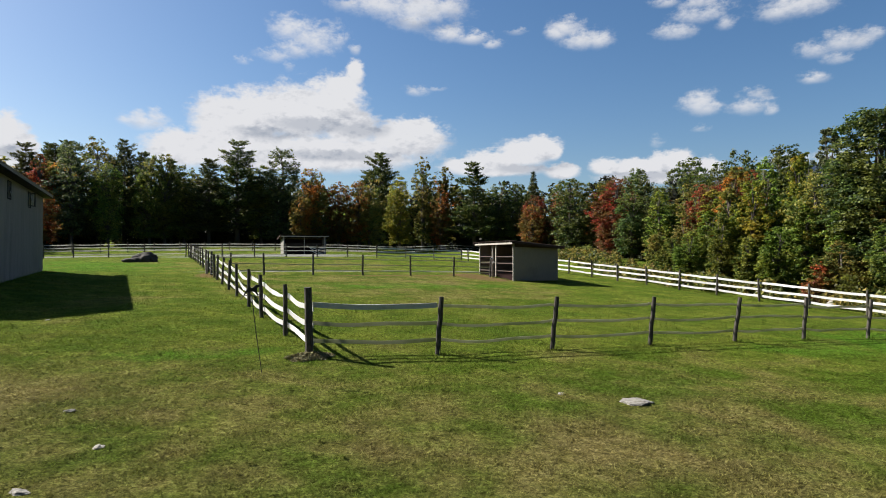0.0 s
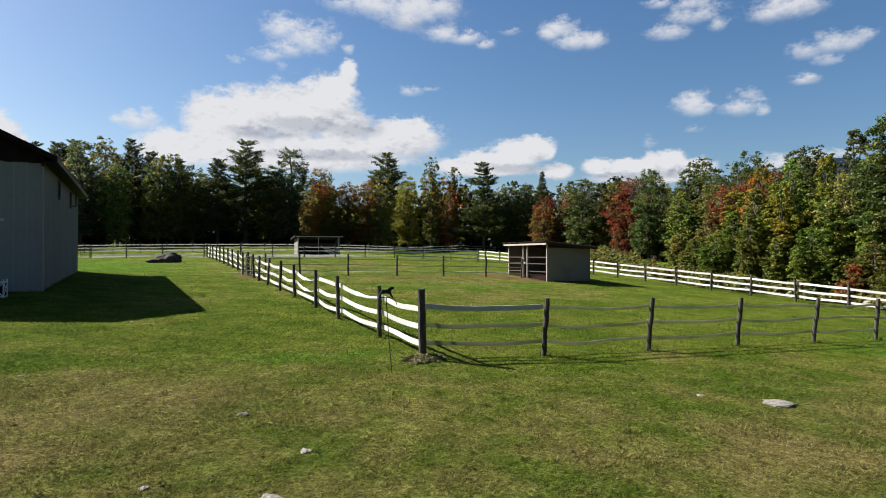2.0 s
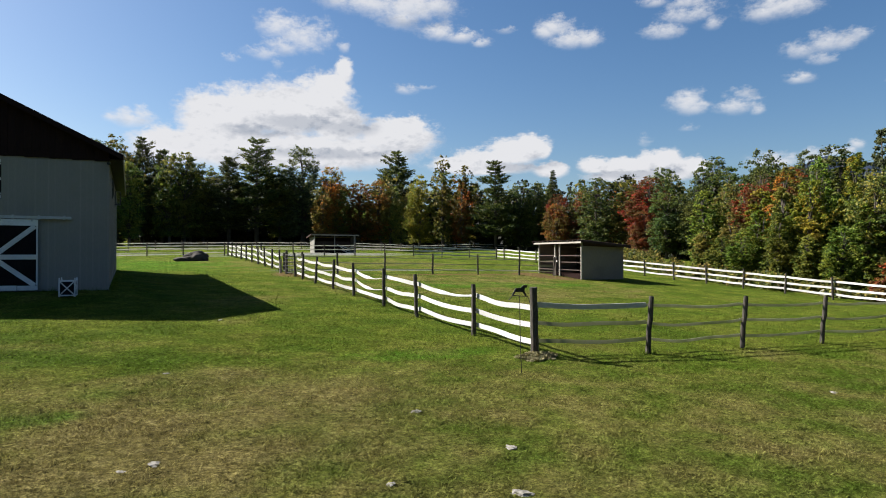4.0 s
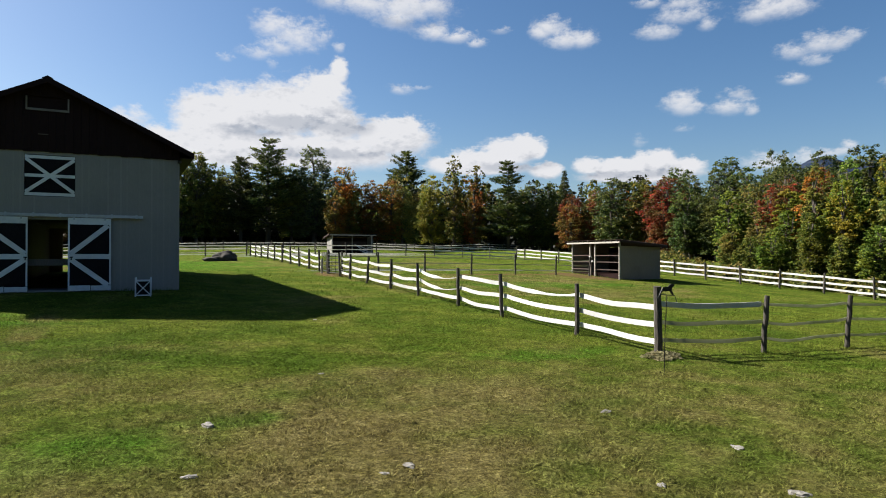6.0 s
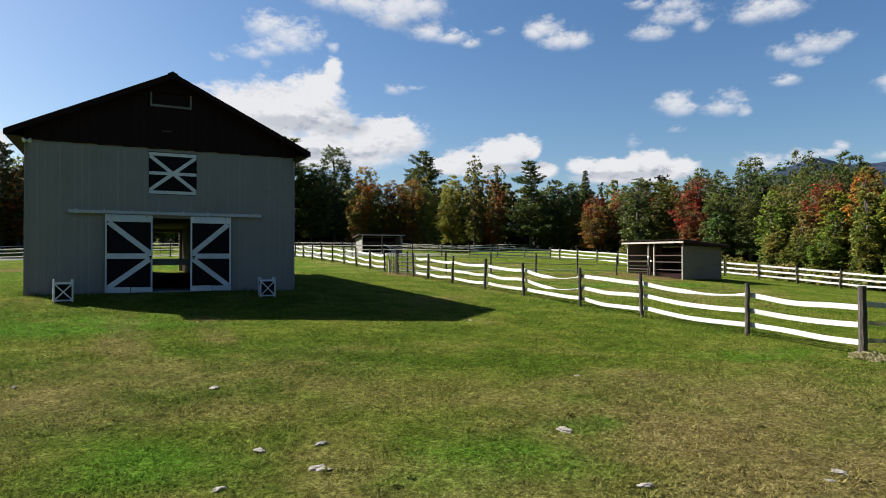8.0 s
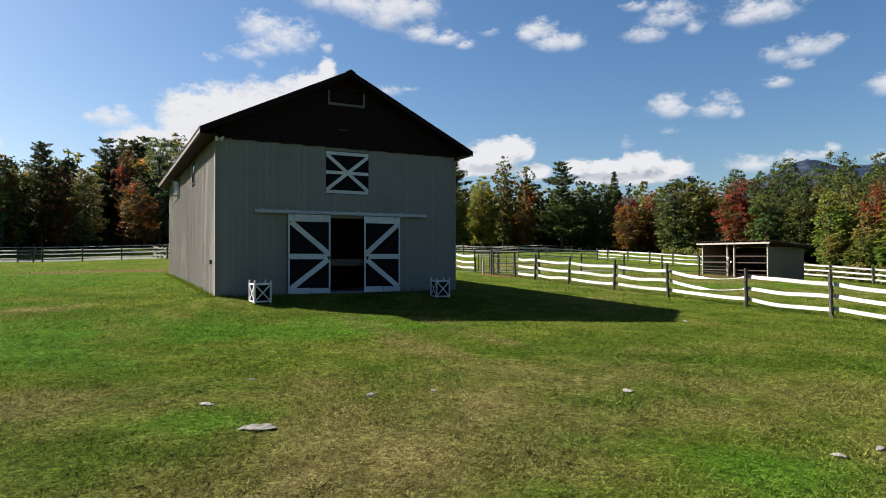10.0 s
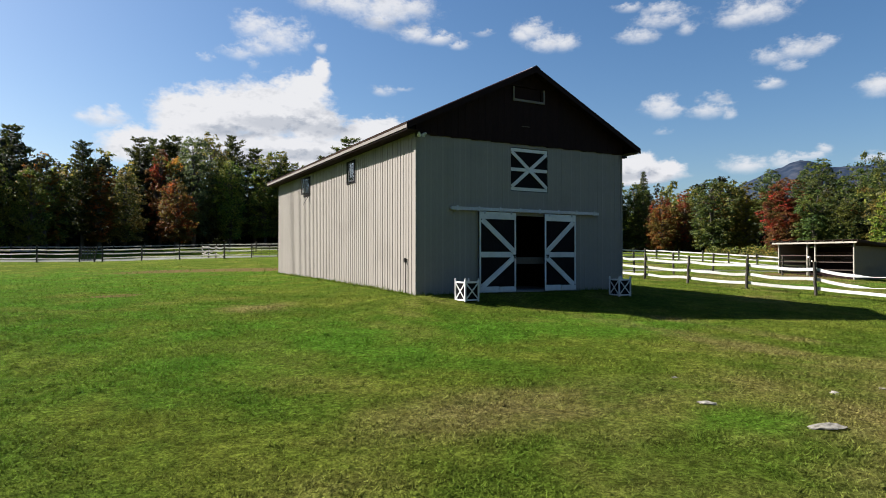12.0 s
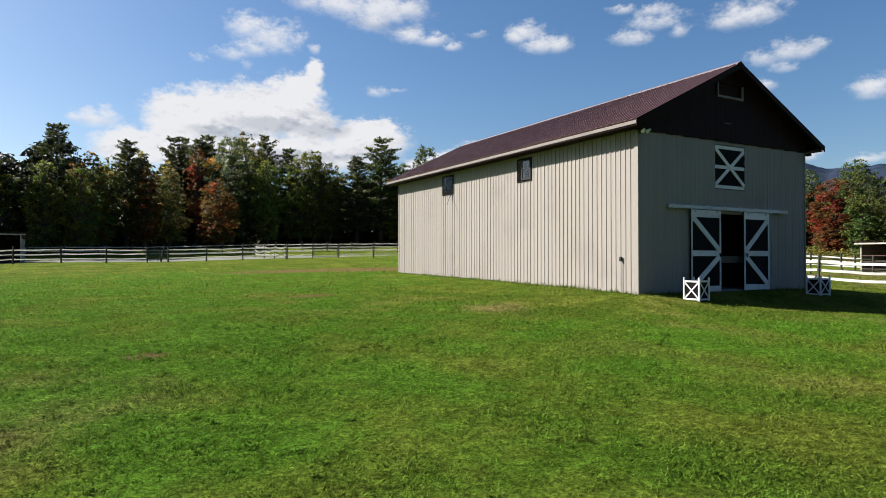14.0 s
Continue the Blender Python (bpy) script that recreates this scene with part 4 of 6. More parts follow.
# ---- planters by the barn doors ----
def build_planter():
    s, h = 0.50, 0.56
    p = thing("planter_box", 0, 0, 0, "white wooden cube planter with crossed slats on the lawn", "planter", "planters by the barn doors")
    part("liner", boxes((-s / 2 + 0.03, s / 2 - 0.03, -s / 2 + 0.03, s / 2 - 0.03, 0.04, h - 0.03)), M_DOOR, p, "black inner box")
    for x in (-1, 1):
        for y in (-1, 1):
            cx, cy = x * (s / 2 - 0.02), y * (s / 2 - 0.02)
            post = part("corner_post", boxes((cx - 0.022, cx + 0.022, cy - 0.022, cy + 0.022, 0, h + 0.05), bevel=0.004), M_WHITE, p)
            bm = bmesh.new()
            bmesh.ops.create_icosphere(bm, subdivisions=1, radius=0.028, matrix=Matrix.Translation((cx, cy, h + 0.07)))
            part("finial", bm, M_WHITE, post)
    for k in range(4):
        m = pose(0, 0, 0, 0, 0, 90 * k)
        e = s / 2 - 0.042
        for z in (0.05, h - 0.02):
            part("rail", boxes((-e, e, -s / 2 + 0.005, -s / 2 + 0.028, z - 0.022, z + 0.022)), M_WHITE, p).matrix_basis = m
        for q, (za, zb) in enumerate(((0.075, h - 0.045), (h - 0.045, 0.075))):
            yy = -s / 2 + 0.014 - 0.006 * q
            part("cross_slat", beam(bmesh.new(), (-e, yy, za), (e, yy, zb), 0.036, 0.012), M_WHITE, p).matrix_basis = m
    return p


first = build_planter()
first.matrix_basis = pose(1.06, -1.12, gz(1.0, -1.12) - 0.01, 0, 0, 6)
copy_thing(first, pose(6.92, -1.12, gz(6.92, -1.12) - 0.01, 0, 0, -4))


# ---- fences ----
def post_mesh(seed, h, r, lean=0.0):
    rng = random.Random(seed)
    pts, rad = [], []
    for k in range(7):
        z = -0.25 + (h + 0.25) * k / 6
        pts.append((lean * max(0, z) / h + rng.uniform(-1, 1) * 0.012, rng.uniform(-1, 1) * 0.012, z))
        rad.append(r * (1.06 - 0.12 * k / 6) * rng.uniform(0.94, 1.06))
    bm = rod(bmesh.new(), pts, rad, 9)
    return mesh_of(bm, "post", M_POST, False)


POSTS = [post_mesh(s, 1.36, 0.062) for s in range(5)]
CORNER_POST = post_mesh(31, 1.54, 0.092)


def rail_mesh(a, b, rng, wide, thick, sag, wave, twist):
    """A flexible flat rail from a to b that sags and ripples; twist: half turns at one end."""
    a, b = Vector(a), Vector(b)
    along = b - a
    flat = Vector((along.y, -along.x, 0)).normalized()
    bm = bmesh.new()
    rings = []
    n = 14
    ph, am = rng.uniform(0, 6.28), rng.uniform(-1, 1) * wave
    for k in range(n + 1):
        s = k / n
        p = a + along * s
        p.z += -sag * 4 * s * (1 - s) + am * math.sin(2 * math.pi * s + ph * 0.2) * math.sin(math.pi * s)
        if twist < 0:
            turned = (1 - float(smooth((s - 0.42) / 0.25))) * float(smooth(s / 0.1))
        else:
            turned = max(0.0, s - 0.3) / 0.7
        roll = abs(twist) * turned * math.pi / 2 + 0.12 * math.sin(ph + 3 * s)
        up = Vector((0, 0, 1)) * math.cos(roll) + flat * math.sin(roll)
        nor = flat * math.cos(roll) - Vector((0, 0, 1)) * math.sin(roll)
        rings.append([bm.verts.new(p + up * u * wide / 2 + nor * v * thick / 2) for u, v in ((-1, -1), (1, -1), (1, 1), (-1, 1))])
    for r, q in zip(rings, rings[1:]):
        for k in range(4):
            bm.faces.new((r[k], r[(k + 1) % 4], q[(k + 1) % 4], q[k]))
    bm.faces.new(rings[0][::-1]); bm.faces.new(rings[-1])
    bmesh.ops.recalc_face_normals(bm, faces=bm.faces)
    return bm


def fence(label, spots, heights, seed, wide=0.122, thick=0.022, sag=0.03, wave=0.03, gaps=(), corner=(), twists=None, leans=None, side=0.0, sway=1.8, rail=None, group="paddock fences"):
    """Posts at spots (x, y), each resting on the ground, and a rail at each height in every bay that is not in gaps."""
    rng = random.Random(seed)
    x0, y0 = spots[0]
    f = thing("fence", x0, y0, gz(x0, y0), label, "fence", group)
    base = f.location.copy()
    for k, (x, y) in enumerate(spots):
        z = gz(x, y)
        me = CORNER_POST if k in corner else POSTS[rng.randrange(5)]
        lx, ly = (leans or {}).get(k, (rng.uniform(-1, 1) * sway, rng.uniform(-1, 1) * sway))
        share("post", me, f, Matrix.Translation(Vector((x, y, z)) - base) @ Euler((radians(lx), radians(ly), rng.uniform(0, 6.28) if not leans else 0)).to_matrix().to_4x4())
    for k in range(len(spots) - 1):
        if k in gaps:
            continue
        (xa, ya), (xb, yb) = spots[k], spots[k + 1]
        d = Vector((yb - ya, xa - xb, 0)).normalized() * side
        za, zb = gz(xa, ya), gz(xb, yb)
        for q, h in enumerate(heights):
            j = rng.uniform(-1, 1) * 0.02
            a = Vector((xa, ya, za + h + j)) - base + d
            b = Vector((xb, yb, zb + h + rng.uniform(-1, 1) * 0.02)) - base + d
            tw = (twists or {}).get((k, q), 0.0)
            part("rail", rail_mesh(a, b, rng, wide, thick, sag * rng.uniform(0.3, 1.6) + ((0.17 if abs(tw) == 1 else 0.06) if tw else 0), wave, tw), rail or M_RAIL, f)
    return f


RAILS = (0.27, 0.66, 1.06)
# long side of the paddock, up to the gate and past it
LONG_NEAR = [(16.9, -14.6), (16.95, -11.75), (16.95, -8.1), (17.0, -5.1), (17.05, -1.6), (17.1, 1.5), (17.15, 4.7), (17.2, 7.5), (17.25, 9.4)]
LONG_FAR = [(17.35, 13.9), (17.4, 16.6), (17.45, 19.4), (17.5, 22.2), (17.55, 25.2), (17.6, 28.3), (17.65, 31.3), (17.7, 34.4), (17.75, 37.6), (17.8, 40.6)]
fence("sunlit sagging white paddock fence on weathered round posts", LONG_NEAR, RAILS, 3, sag=0.05, wave=0.035, corner=(0,), twists={(3, 2): -1.0, (3, 1): -1.0, (1, 2): -0.9}, side=0.085, sway=3.2)
fence("white paddock fence beyond the gate, sagging between posts", LONG_FAR, RAILS, 4, sag=0.07, wave=0.04, side=0.085, sway=2.6)
# front run, posts leaning
FRONT = [(16.98, -14.62), (19.85, -15.05), (23.1, -15.1), (26.42, -15.12), (29.85, -15.1), (33.1, -15.1), (36.4, -15.2), (39.7, -15.3), (43.0, -15.4), (46.4, -15.5)]
FRONT_LEANS = {0: (0, 0), 1: (1, 3), 2: (0, 5.5), 3: (2, 4), 4: (1, 10), 5: (0, 7), 6: (1, 8), 7: (0, 3), 8: (0, 2), 9: (0, 0)}
ff = fence("white flexible-rail fence with leaning dark wooden posts", FRONT[1:], (0.34, 0.74, 1.14), 8, wide=0.068, sag=0.06, wave=0.05, side=-0.075, rail=M_SHADE_TAPE, leans={k - 1: v for k, v in FRONT_LEANS.items() if k})
rngf = random.Random(12)
for h in (0.34, 0.74, 1.15):
    a = Vector((*FRONT[0], gz(*FRONT[0]) + h)) - ff.location
    b = Vector((*FRONT[1], gz(*FRONT[1]) + h)) - ff.location
    part("rail", rail_mesh(a + Vector((0, 0.08, 0)), b + Vector((0, 0.075, 0)), rngf, 0.12 if h > 1 else 0.088, 0.022, 0.05, 0.04, 0), M_RAIL if h > 1 else M_SHADE_TAPE, ff)
# right side, along the wood
RIGHT = [(46.4, -15.5 + 3.05 * k) for k in range(17)] + [(46.4, 35.0)]
fence("long straight white rail fence beside the wood", RIGHT, (0.35, 0.72, 1.10), 9, wide=0.125, sag=0.02, wave=0.02, side=0.06, sway=2.5)
# across the paddock, up to the open shed
CROSS = [(17.3, 11.7), (20.33, 11.3), (23.32, 10.9), (26.47, 10.5), (29.8, 10.35), (32.82, 9.9), (35.6, 9.7)]
fence("thin three-strand rail fence across the paddock grass", CROSS, (0.32, 0.70, 1.06), 10, wide=0.06, sag=0.03, wave=0.02, rail=M_SHADE_TAPE)
# back run of the paddock
BACK = [(17.8 + 3.18 * k, 40.6 - 0.62 * k) for k in range(10)]
fence("greyish three-rail back fence of the paddock", BACK[:7], RAILS, 14, wide=0.07, sag=0.03, wave=0.02, rail=M_STRAND)
fence("sunlit white stretch of the paddock's back fence", BACK[6:], RAILS, 15, wide=0.12, sag=0.03, wave=0.03, side=0.06)
# back of the lawn, to both sides of the gates
LAWN_A = [(17.6, 41.6), (13.7, 42.5), (10.4, 43.8), (7.2, 44.8)]
LAWN_B = [(4.63, 44.8), (2.1, 44.5), (-1.7, 45.4), (-4.84, 45.2), (-7.9, 45.6)]
LAWN_C = [(-9.6, 44.6), (-12.6, 44.2), (-15.7, 44.0), (-18.8, 44.0), (-21.9, 44.2), (-25.0, 44.4), (-28.1, 44.5), (-31.2, 44.6), (-34.3, 44.7), (-40.5, 45.0)]
for k, line in enumerate((LAWN_A, LAWN_B, LAWN_C)):
    fence("weathered post fence with thin pale rails behind the lawn", line, (0.35, 0.72, 1.05), 20 + k, wide=0.085, rail=M_STRAND, sag=0.03, wave=0.02)
fence("sunlit white rail fence sagging between two paddocks", [(2.1, 44.9), (1.9, 48.2), (1.7, 51.5), (1.5, 54.8)], (0.45, 0.80, 1.15), 26, rail=M_STRAND, sag=0.13, wave=0.06)
FAR = [(-44 + 3.1 * k, 61.5 + 0.5 * math.sin(k * 0.5)) for k in range(36)]
fence("far pale post-and-rail fence before the dark wood", FAR, (0.30, 0.65, 1.02), 27, wide=0.10, rail=M_STRAND, sag=0.02, wave=0.02)


# ---- gates ----
def tube_gate(x, y, z, w, h, bars, uprights, rz, label):
    g = thing("gate", x, y, z, label, "gate", "paddock gates", rz)
    r = 0.022
    for xx in (0.06, w - 0.06):
        part("gate_stile", rod(bmesh.new(), [(xx, 0, 0.12), (xx, 0, h)], [r, r], 8), M_DARK, g)
    for k in range(bars):
        zz = 0.14 + (h - 0.16) * k / (bars - 1)
        part("gate_bar", rod(bmesh.new(), [(0.06, 0, zz), (w - 0.06, 0, zz)], [r * 0.8, r * 0.8], 8), M_DARK, g)
    for k in range(uprights):
        xx = 0.06 + (w - 0.12) * (k + 1) / (uprights + 1)
        part("gate_upright", rod(bmesh.new(), [(xx, -0.012, 0.13), (xx, -0.012, h - 0.01)], [r * 0.7, r * 0.7], 6), M_DARK, g)
    return g


def lone_post(x, y, h, label, mat=None, r=0.065, lean=0.0):
    p = thing("post", x, y, gz(x, y), label, "post")
    part("shaft", rod(bmesh.new(), [(0, 0, -0.2), (lean * 0.5, 0.01, h * 0.5), (lean, 0, h)], [r, r * 0.96, r * 0.92], 9), mat or M_POST, p)
    return p


gy = gz(17.3, 10.6)
tube_gate(17.27, 9.5, gy, 2.35, 1.22, 6, 2, 90, "dark tubular metal gate between weathered posts")
lone_post(17.3, 11.95, 1.42, "tall weathered gate post", lean=0.03)
lone_post(17.1, 12.5, 0.85, "short pale wooden post beside the gate", M_PALE, 0.07)
tube_gate(17.3, 12.1, gz(17.3, 12.9), 1.75, 1.25, 5, 3, 82, "dark metal mesh gate standing ajar")
lone_post(18.6, 13.2, 1.3, "weathered post inside the paddock gate")
tube_gate(4.7, 44.8, gz(6, 44.8), 2.45, 1.15, 5, 2, 0, "dark tubular gate closing the paddock behind the lawn")
tube_gate(-9.5, 44.7, gz(-9, 44.7), 1.0, 1.3, 6, 3, 12, "leaning dark mesh gate panel in the back fence")
lone_post(-8.55, 44.9, 1.35, "leaning weathered post by the small gate", lean=0.28)


# ---- run-in sheds ----
def shed(x, y, rz, w, d, hf, hb, label, wallmat, end_label, posts, bays, rails, group="run-in sheds"):
    """An open-fronted shed: front along local +x from 0 to w at y 0, the back at y d, lower."""
    z = gz(x, y)
    s = thing("run_in_shed", x, y, z, label, "shed", group, rz)
    def h_at(v):
        return hf + (hb - hf) * v / d
    for xa in (0.0, w - 0.08):
        bm = bmesh.new()
        pts = [(0.0, -0.3), (d, -0.3), (d, h_at(d)), (0.0, h_at(0))]
        a = [bm.verts.new((xa, v, q)) for v, q in pts]
        b = [bm.verts.new((xa + 0.08, v, q)) for v, q in pts]
        bm.faces.new(a); bm.faces.new(b[::-1])
        for k in range(4):
            q = (k + 1) % 4
            bm.faces.new((a[q], a[k], b[k], b[q]))
        bmesh.ops.recalc_face_normals(bm, faces=bm.faces)
        part("end_wall", bm, wallmat, s, end_label)
        # dark boards fill the slope of the gable
        bm = bmesh.new()
        xo = xa - 0.018 if xa == 0 else xa + 0.082
        tri = [(0.0, h_at(0)), (d, h_at(d)), (d, hb - 0.06), (0.0, hb + 0.03)]
        a = [bm.verts.new((xo, v, q)) for v, q in tri]
        b = [bm.verts.new((xo + 0.016, v, q)) for v, q in tri]
        bm.faces.new(a); bm.faces.new(b[::-1])
        for k in range(4):
            bm.faces.new((a[(k + 1) % 4], a[k], b[k], b[(k + 1) % 4]))
        bmesh.ops.recalc_face_normals(bm, faces=bm.faces)
        part("gable_board", bm, M_SHEDROOF, s, "dark board under the roof slope")
    # near-black back wall: the shade behind the open front deepens its colour
    part("back_wall", boxes((0.082, w - 0.082, d - 0.08, d, -0.3, hb - 0.01)), M_GABLE, s, "dark boarded back wall")
    nb = int(w / 0.6)
    for k in range(nb):
        xa = 0.1 + k * (w - 0.2) / nb
        part("wall_board", boxes((xa, xa + (w - 0.2) / nb - 0.02, d - 0.11, d - 0.082, 0.9, 1.55)), M_STALL, s)
    for xx in posts:
        part("front_post", boxes((xx - 0.045, xx + 0.045, -0.105, -0.004, -0.3, hf - 0.02), bevel=0.008), M_PALE, s)
    part("header", boxes((-0.30, w + 0.30, -0.345, -0.31, hf - 0.085, hf + 0.03)), M_PALE, s, "pale sunlit header board")
    for xa, xb in bays:
        for zz in rails:
            part("rail", boxes((xa, xb, -0.075, -0.035, zz - 0.032, zz + 0.032), bevel=0.006), M_STALL, s)
    # added dark sheet that stands in for shade on the shed floor
    part("dirt_floor", boxes((0.09, w - 0.09, 0.05, d - 0.12, -0.3, 0.04)), M_GABLE, s, "near-black floor sheet for the shade inside")
    nr = max(6, int(w / 0.55))
    for k in range(nr):
        xx = -0.1 + (w + 0.14) * k / (nr - 1)
        bm = beam(bmesh.new(), (xx, -0.41, hf + 0.052 + 0.41 * (hf - hb) / d), (xx, d + 0.2, hb + 0.052 - 0.2 * (hf - hb) / d), 0.05, 0.06, (0, 0, 1))
        part("rafter", bm, M_OLDWOOD, s)
    nsh = max(5, int((w + 0.86) / 0.8))
    pw = (w + 0.86) / nsh
    sl = (hf - hb) / d
    bm = bmesh.new()
    prof = []
    for k in range(8):
        prof.append((k * pw / 8, 0.0)); prof.append(((k + 0.5) * pw / 8, 0.022))
    prof.append((pw, 0.0))
    ya, yb = -0.42, d + 0.3
    rows = [[bm.verts.new((px, yy, hf + 0.10 - sl * yy + pz)) for px, pz in prof] for yy in (ya, yb)]
    low = [[bm.verts.new((px, yy, hf + 0.085 - sl * yy + pz)) for px, pz in prof] for yy in (ya, yb)]
    for k in range(len(prof) - 1):
        bm.faces.new((rows[0][k], rows[0][k + 1], rows[1][k + 1], rows[1][k]))
        bm.faces.new((low[0][k + 1], low[0][k], low[1][k], low[1][k + 1]))
        bm.faces.new((rows[0][k + 1], rows[0][k], low[0][k], low[0][k + 1]))
        bm.faces.new((rows[1][k], rows[1][k + 1], low[1][k + 1], low[1][k]))
    me = mesh_of(bm, "roof_sheet", M_SHEDROOF)
    for xx in (-0.415, w + 0.415):
        part("rake_board", beam(bmesh.new(), (xx, -0.40, hf + 0.02 + 0.40 * sl), (xx, d + 0.28, hb + 0.01 - 0.28 * sl), 0.03, 0.17, (0, 0, 1)), M_SHEDROOF, s)
    for k in range(nsh):
        share("roof_sheet", me, s, pose(-0.43 + k * pw, 0, 0.003 * (k % 2)))
    return s


near_shed = shed(36.35, 12.45, -96, 5.75, 3.25, 2.22, 1.92, "grey-brown open-fronted run-in shed with low roof in the paddock", M_SHED, "plain grey-brown end wall", (0.06, 2.35, 2.95, 5.69), ((0.12, 2.29), (3.01, 5.63)), (0.32, 0.85, 1.30))
part("feed_box", boxes((2.48, 2.64, -0.28, -0.12, 1.14, 1.24), (2.72, 2.82, -0.22, -0.12, 0.84, 0.96), bevel=0.01), M_WHITE, near_shed, "small white feed box on the post")
part("feed_post", boxes((2.62, 2.70, -0.26, -0.18, -0.3, 1.115)), M_OLDWOOD, near_shed)
far_shed = shed(29.45, 50.8, -4, 5.38, 2.65, 2.32, 2.02, "pale-ended open-fronted run-in shed in the far paddock", M_GREYBOARD, "pale weathered end wall", (0.06, 2.6, 5.14), ((0.12, 2.54), (2.66, 5.08)), (0.35, 0.85, 1.3))
rng_loose = random.Random(5)
for za, zb, xa, xb in ((1.12, 0.25, 2.85, 4.6), (0.95, 0.75, 3.2, 5.0), (0.5, 0.15, 3.3, 4.9)):
    part("loose_rail", rail_mesh((xa, -0.35, za), (xb, -0.30, zb), rng_loose, 0.12, 0.02, 0.12, 0.08, 0.3), M_RAIL, far_shed, "white rail hanging loose before the shed")
shed(-25.5, 50.6, 0, 6.7, 3.0, 2.75, 2.40, "dark open-fronted run-in shed behind the back fence", M_GREYBOARD, "grey weathered end wall", (0.06, 3.35, 6.64), ((0.12, 3.29), (3.41, 6.58)), (0.4, 0.9))


# ---- stones, boulder, mound, garden stake ----
def stone(name, x, y, sx, sy, sz, seed, mat, label, sink=0.35, sub=3, jag=0.22, rz=0.0, category="stone", group=""):
    bm = bmesh.new()
    bmesh.ops.create_icosphere(bm, subdivisions=sub, radius=1.0)
    for v in bm.verts:
        p = v.co.copy()
        d = 1 + jag * noise.noise(p * 1.3 + Vector((seed * 3.7, 0, 0))) + 0.5 * jag * noise.noise(p * 3.4 + Vector((0, seed * 2.3, 0)))
        v.co = Vector((p.x * sx * d, p.y * sy * d, p.z * sz * d))
    ob = new(name, mesh_of(bm, name, mat, category == "boulder"))
    ob.matrix_basis = pose(x, y, gz(x, y) + sz * (1 - 2 * sink), 0, 0, rz)
    return tagged(ob, label, category, group)


stone("boulder", 13.75, 29.0, 0.95, 0.8, 0.56, 3, M_BOULDER, "dark lichen-brown rounded boulder lying in the lawn", 0.32, 4, 0.3, category="boulder")
stone("boulder", 12.75, 28.75, 0.7, 0.5, 0.24, 7, M_BOULDER, "low flat dark boulder beside the large one", 0.3, 3, 0.3, category="boulder")
STONES = [(21.42, -19.95, 0.36, 0.27), (20.44, -19.07, 0.13, 0.10), (13.06, -19.55, 0.14, 0.11), (12.4, -20.76, 0.15, 0.10), (12.6, -17.72, 0.14, 0.09), (11.25, -20.05, 0.08, 0.07),
          (9.05, -18.6, 0.13, 0.09), (8.72, -18.7, 0.08, 0.06), (9.39, -14.07, 0.09, 0.07), (11.1, -7.5, 0.14, 0.08), (7.26, -16.4, 0.16, 0.10), (6.9, -18.06, 0.13, 0.07), (4.42, -15.76, 0.12, 0.06),
          (3.71, -12.83, 0.14, 0.10), (3.77, -15.71, 0.10, 0.07), (4.19, -16.47, 0.16, 0.12), (3.25, -16.56, 0.10, 0.07), (-1.37, -12.46, 0.21, 0.13), (-1.72, -11.27, 0.16, 0.07), (-0.96, -10.14, 0.09, 0.05), (0.29, -11.64, 0.13, 0.08), (1.16, -11.78, 0.11, 0.06)]
for k, (x, y, sx, sy) in enumerate(STONES):
    stone("stone", x, y, sx * (0.85 if sx > 0.2 else 0.66), sy * (0.8 if sx > 0.2 else 0.6), min(0.05, sx * 0.17), 11 + k, M_STONE, "pale field stone set flush in the mown grass", 0.42, 3, 0.6, rz=k * 47 if sx < 0.2 else -25, group="stones in the lawn")
for k, (x, y, s) in enumerate([(50.2, 5.5, 0.5), (50.6, 3.2, 0.4), (50.0, -0.8, 0.55), (49.6, -3.0, 0.35), (50.3, -5.2, 0.45), (49.8, 8.4, 0.35), (51.0, -7.4, 0.4)]):
    stone("stone", x, y, s, s * 0.7, s * 0.55, 40 + k, M_STONE, "grey rock of an old stone wall before the wood", 0.2, 2, 0.35, rz=k * 61, group="old stone wall")


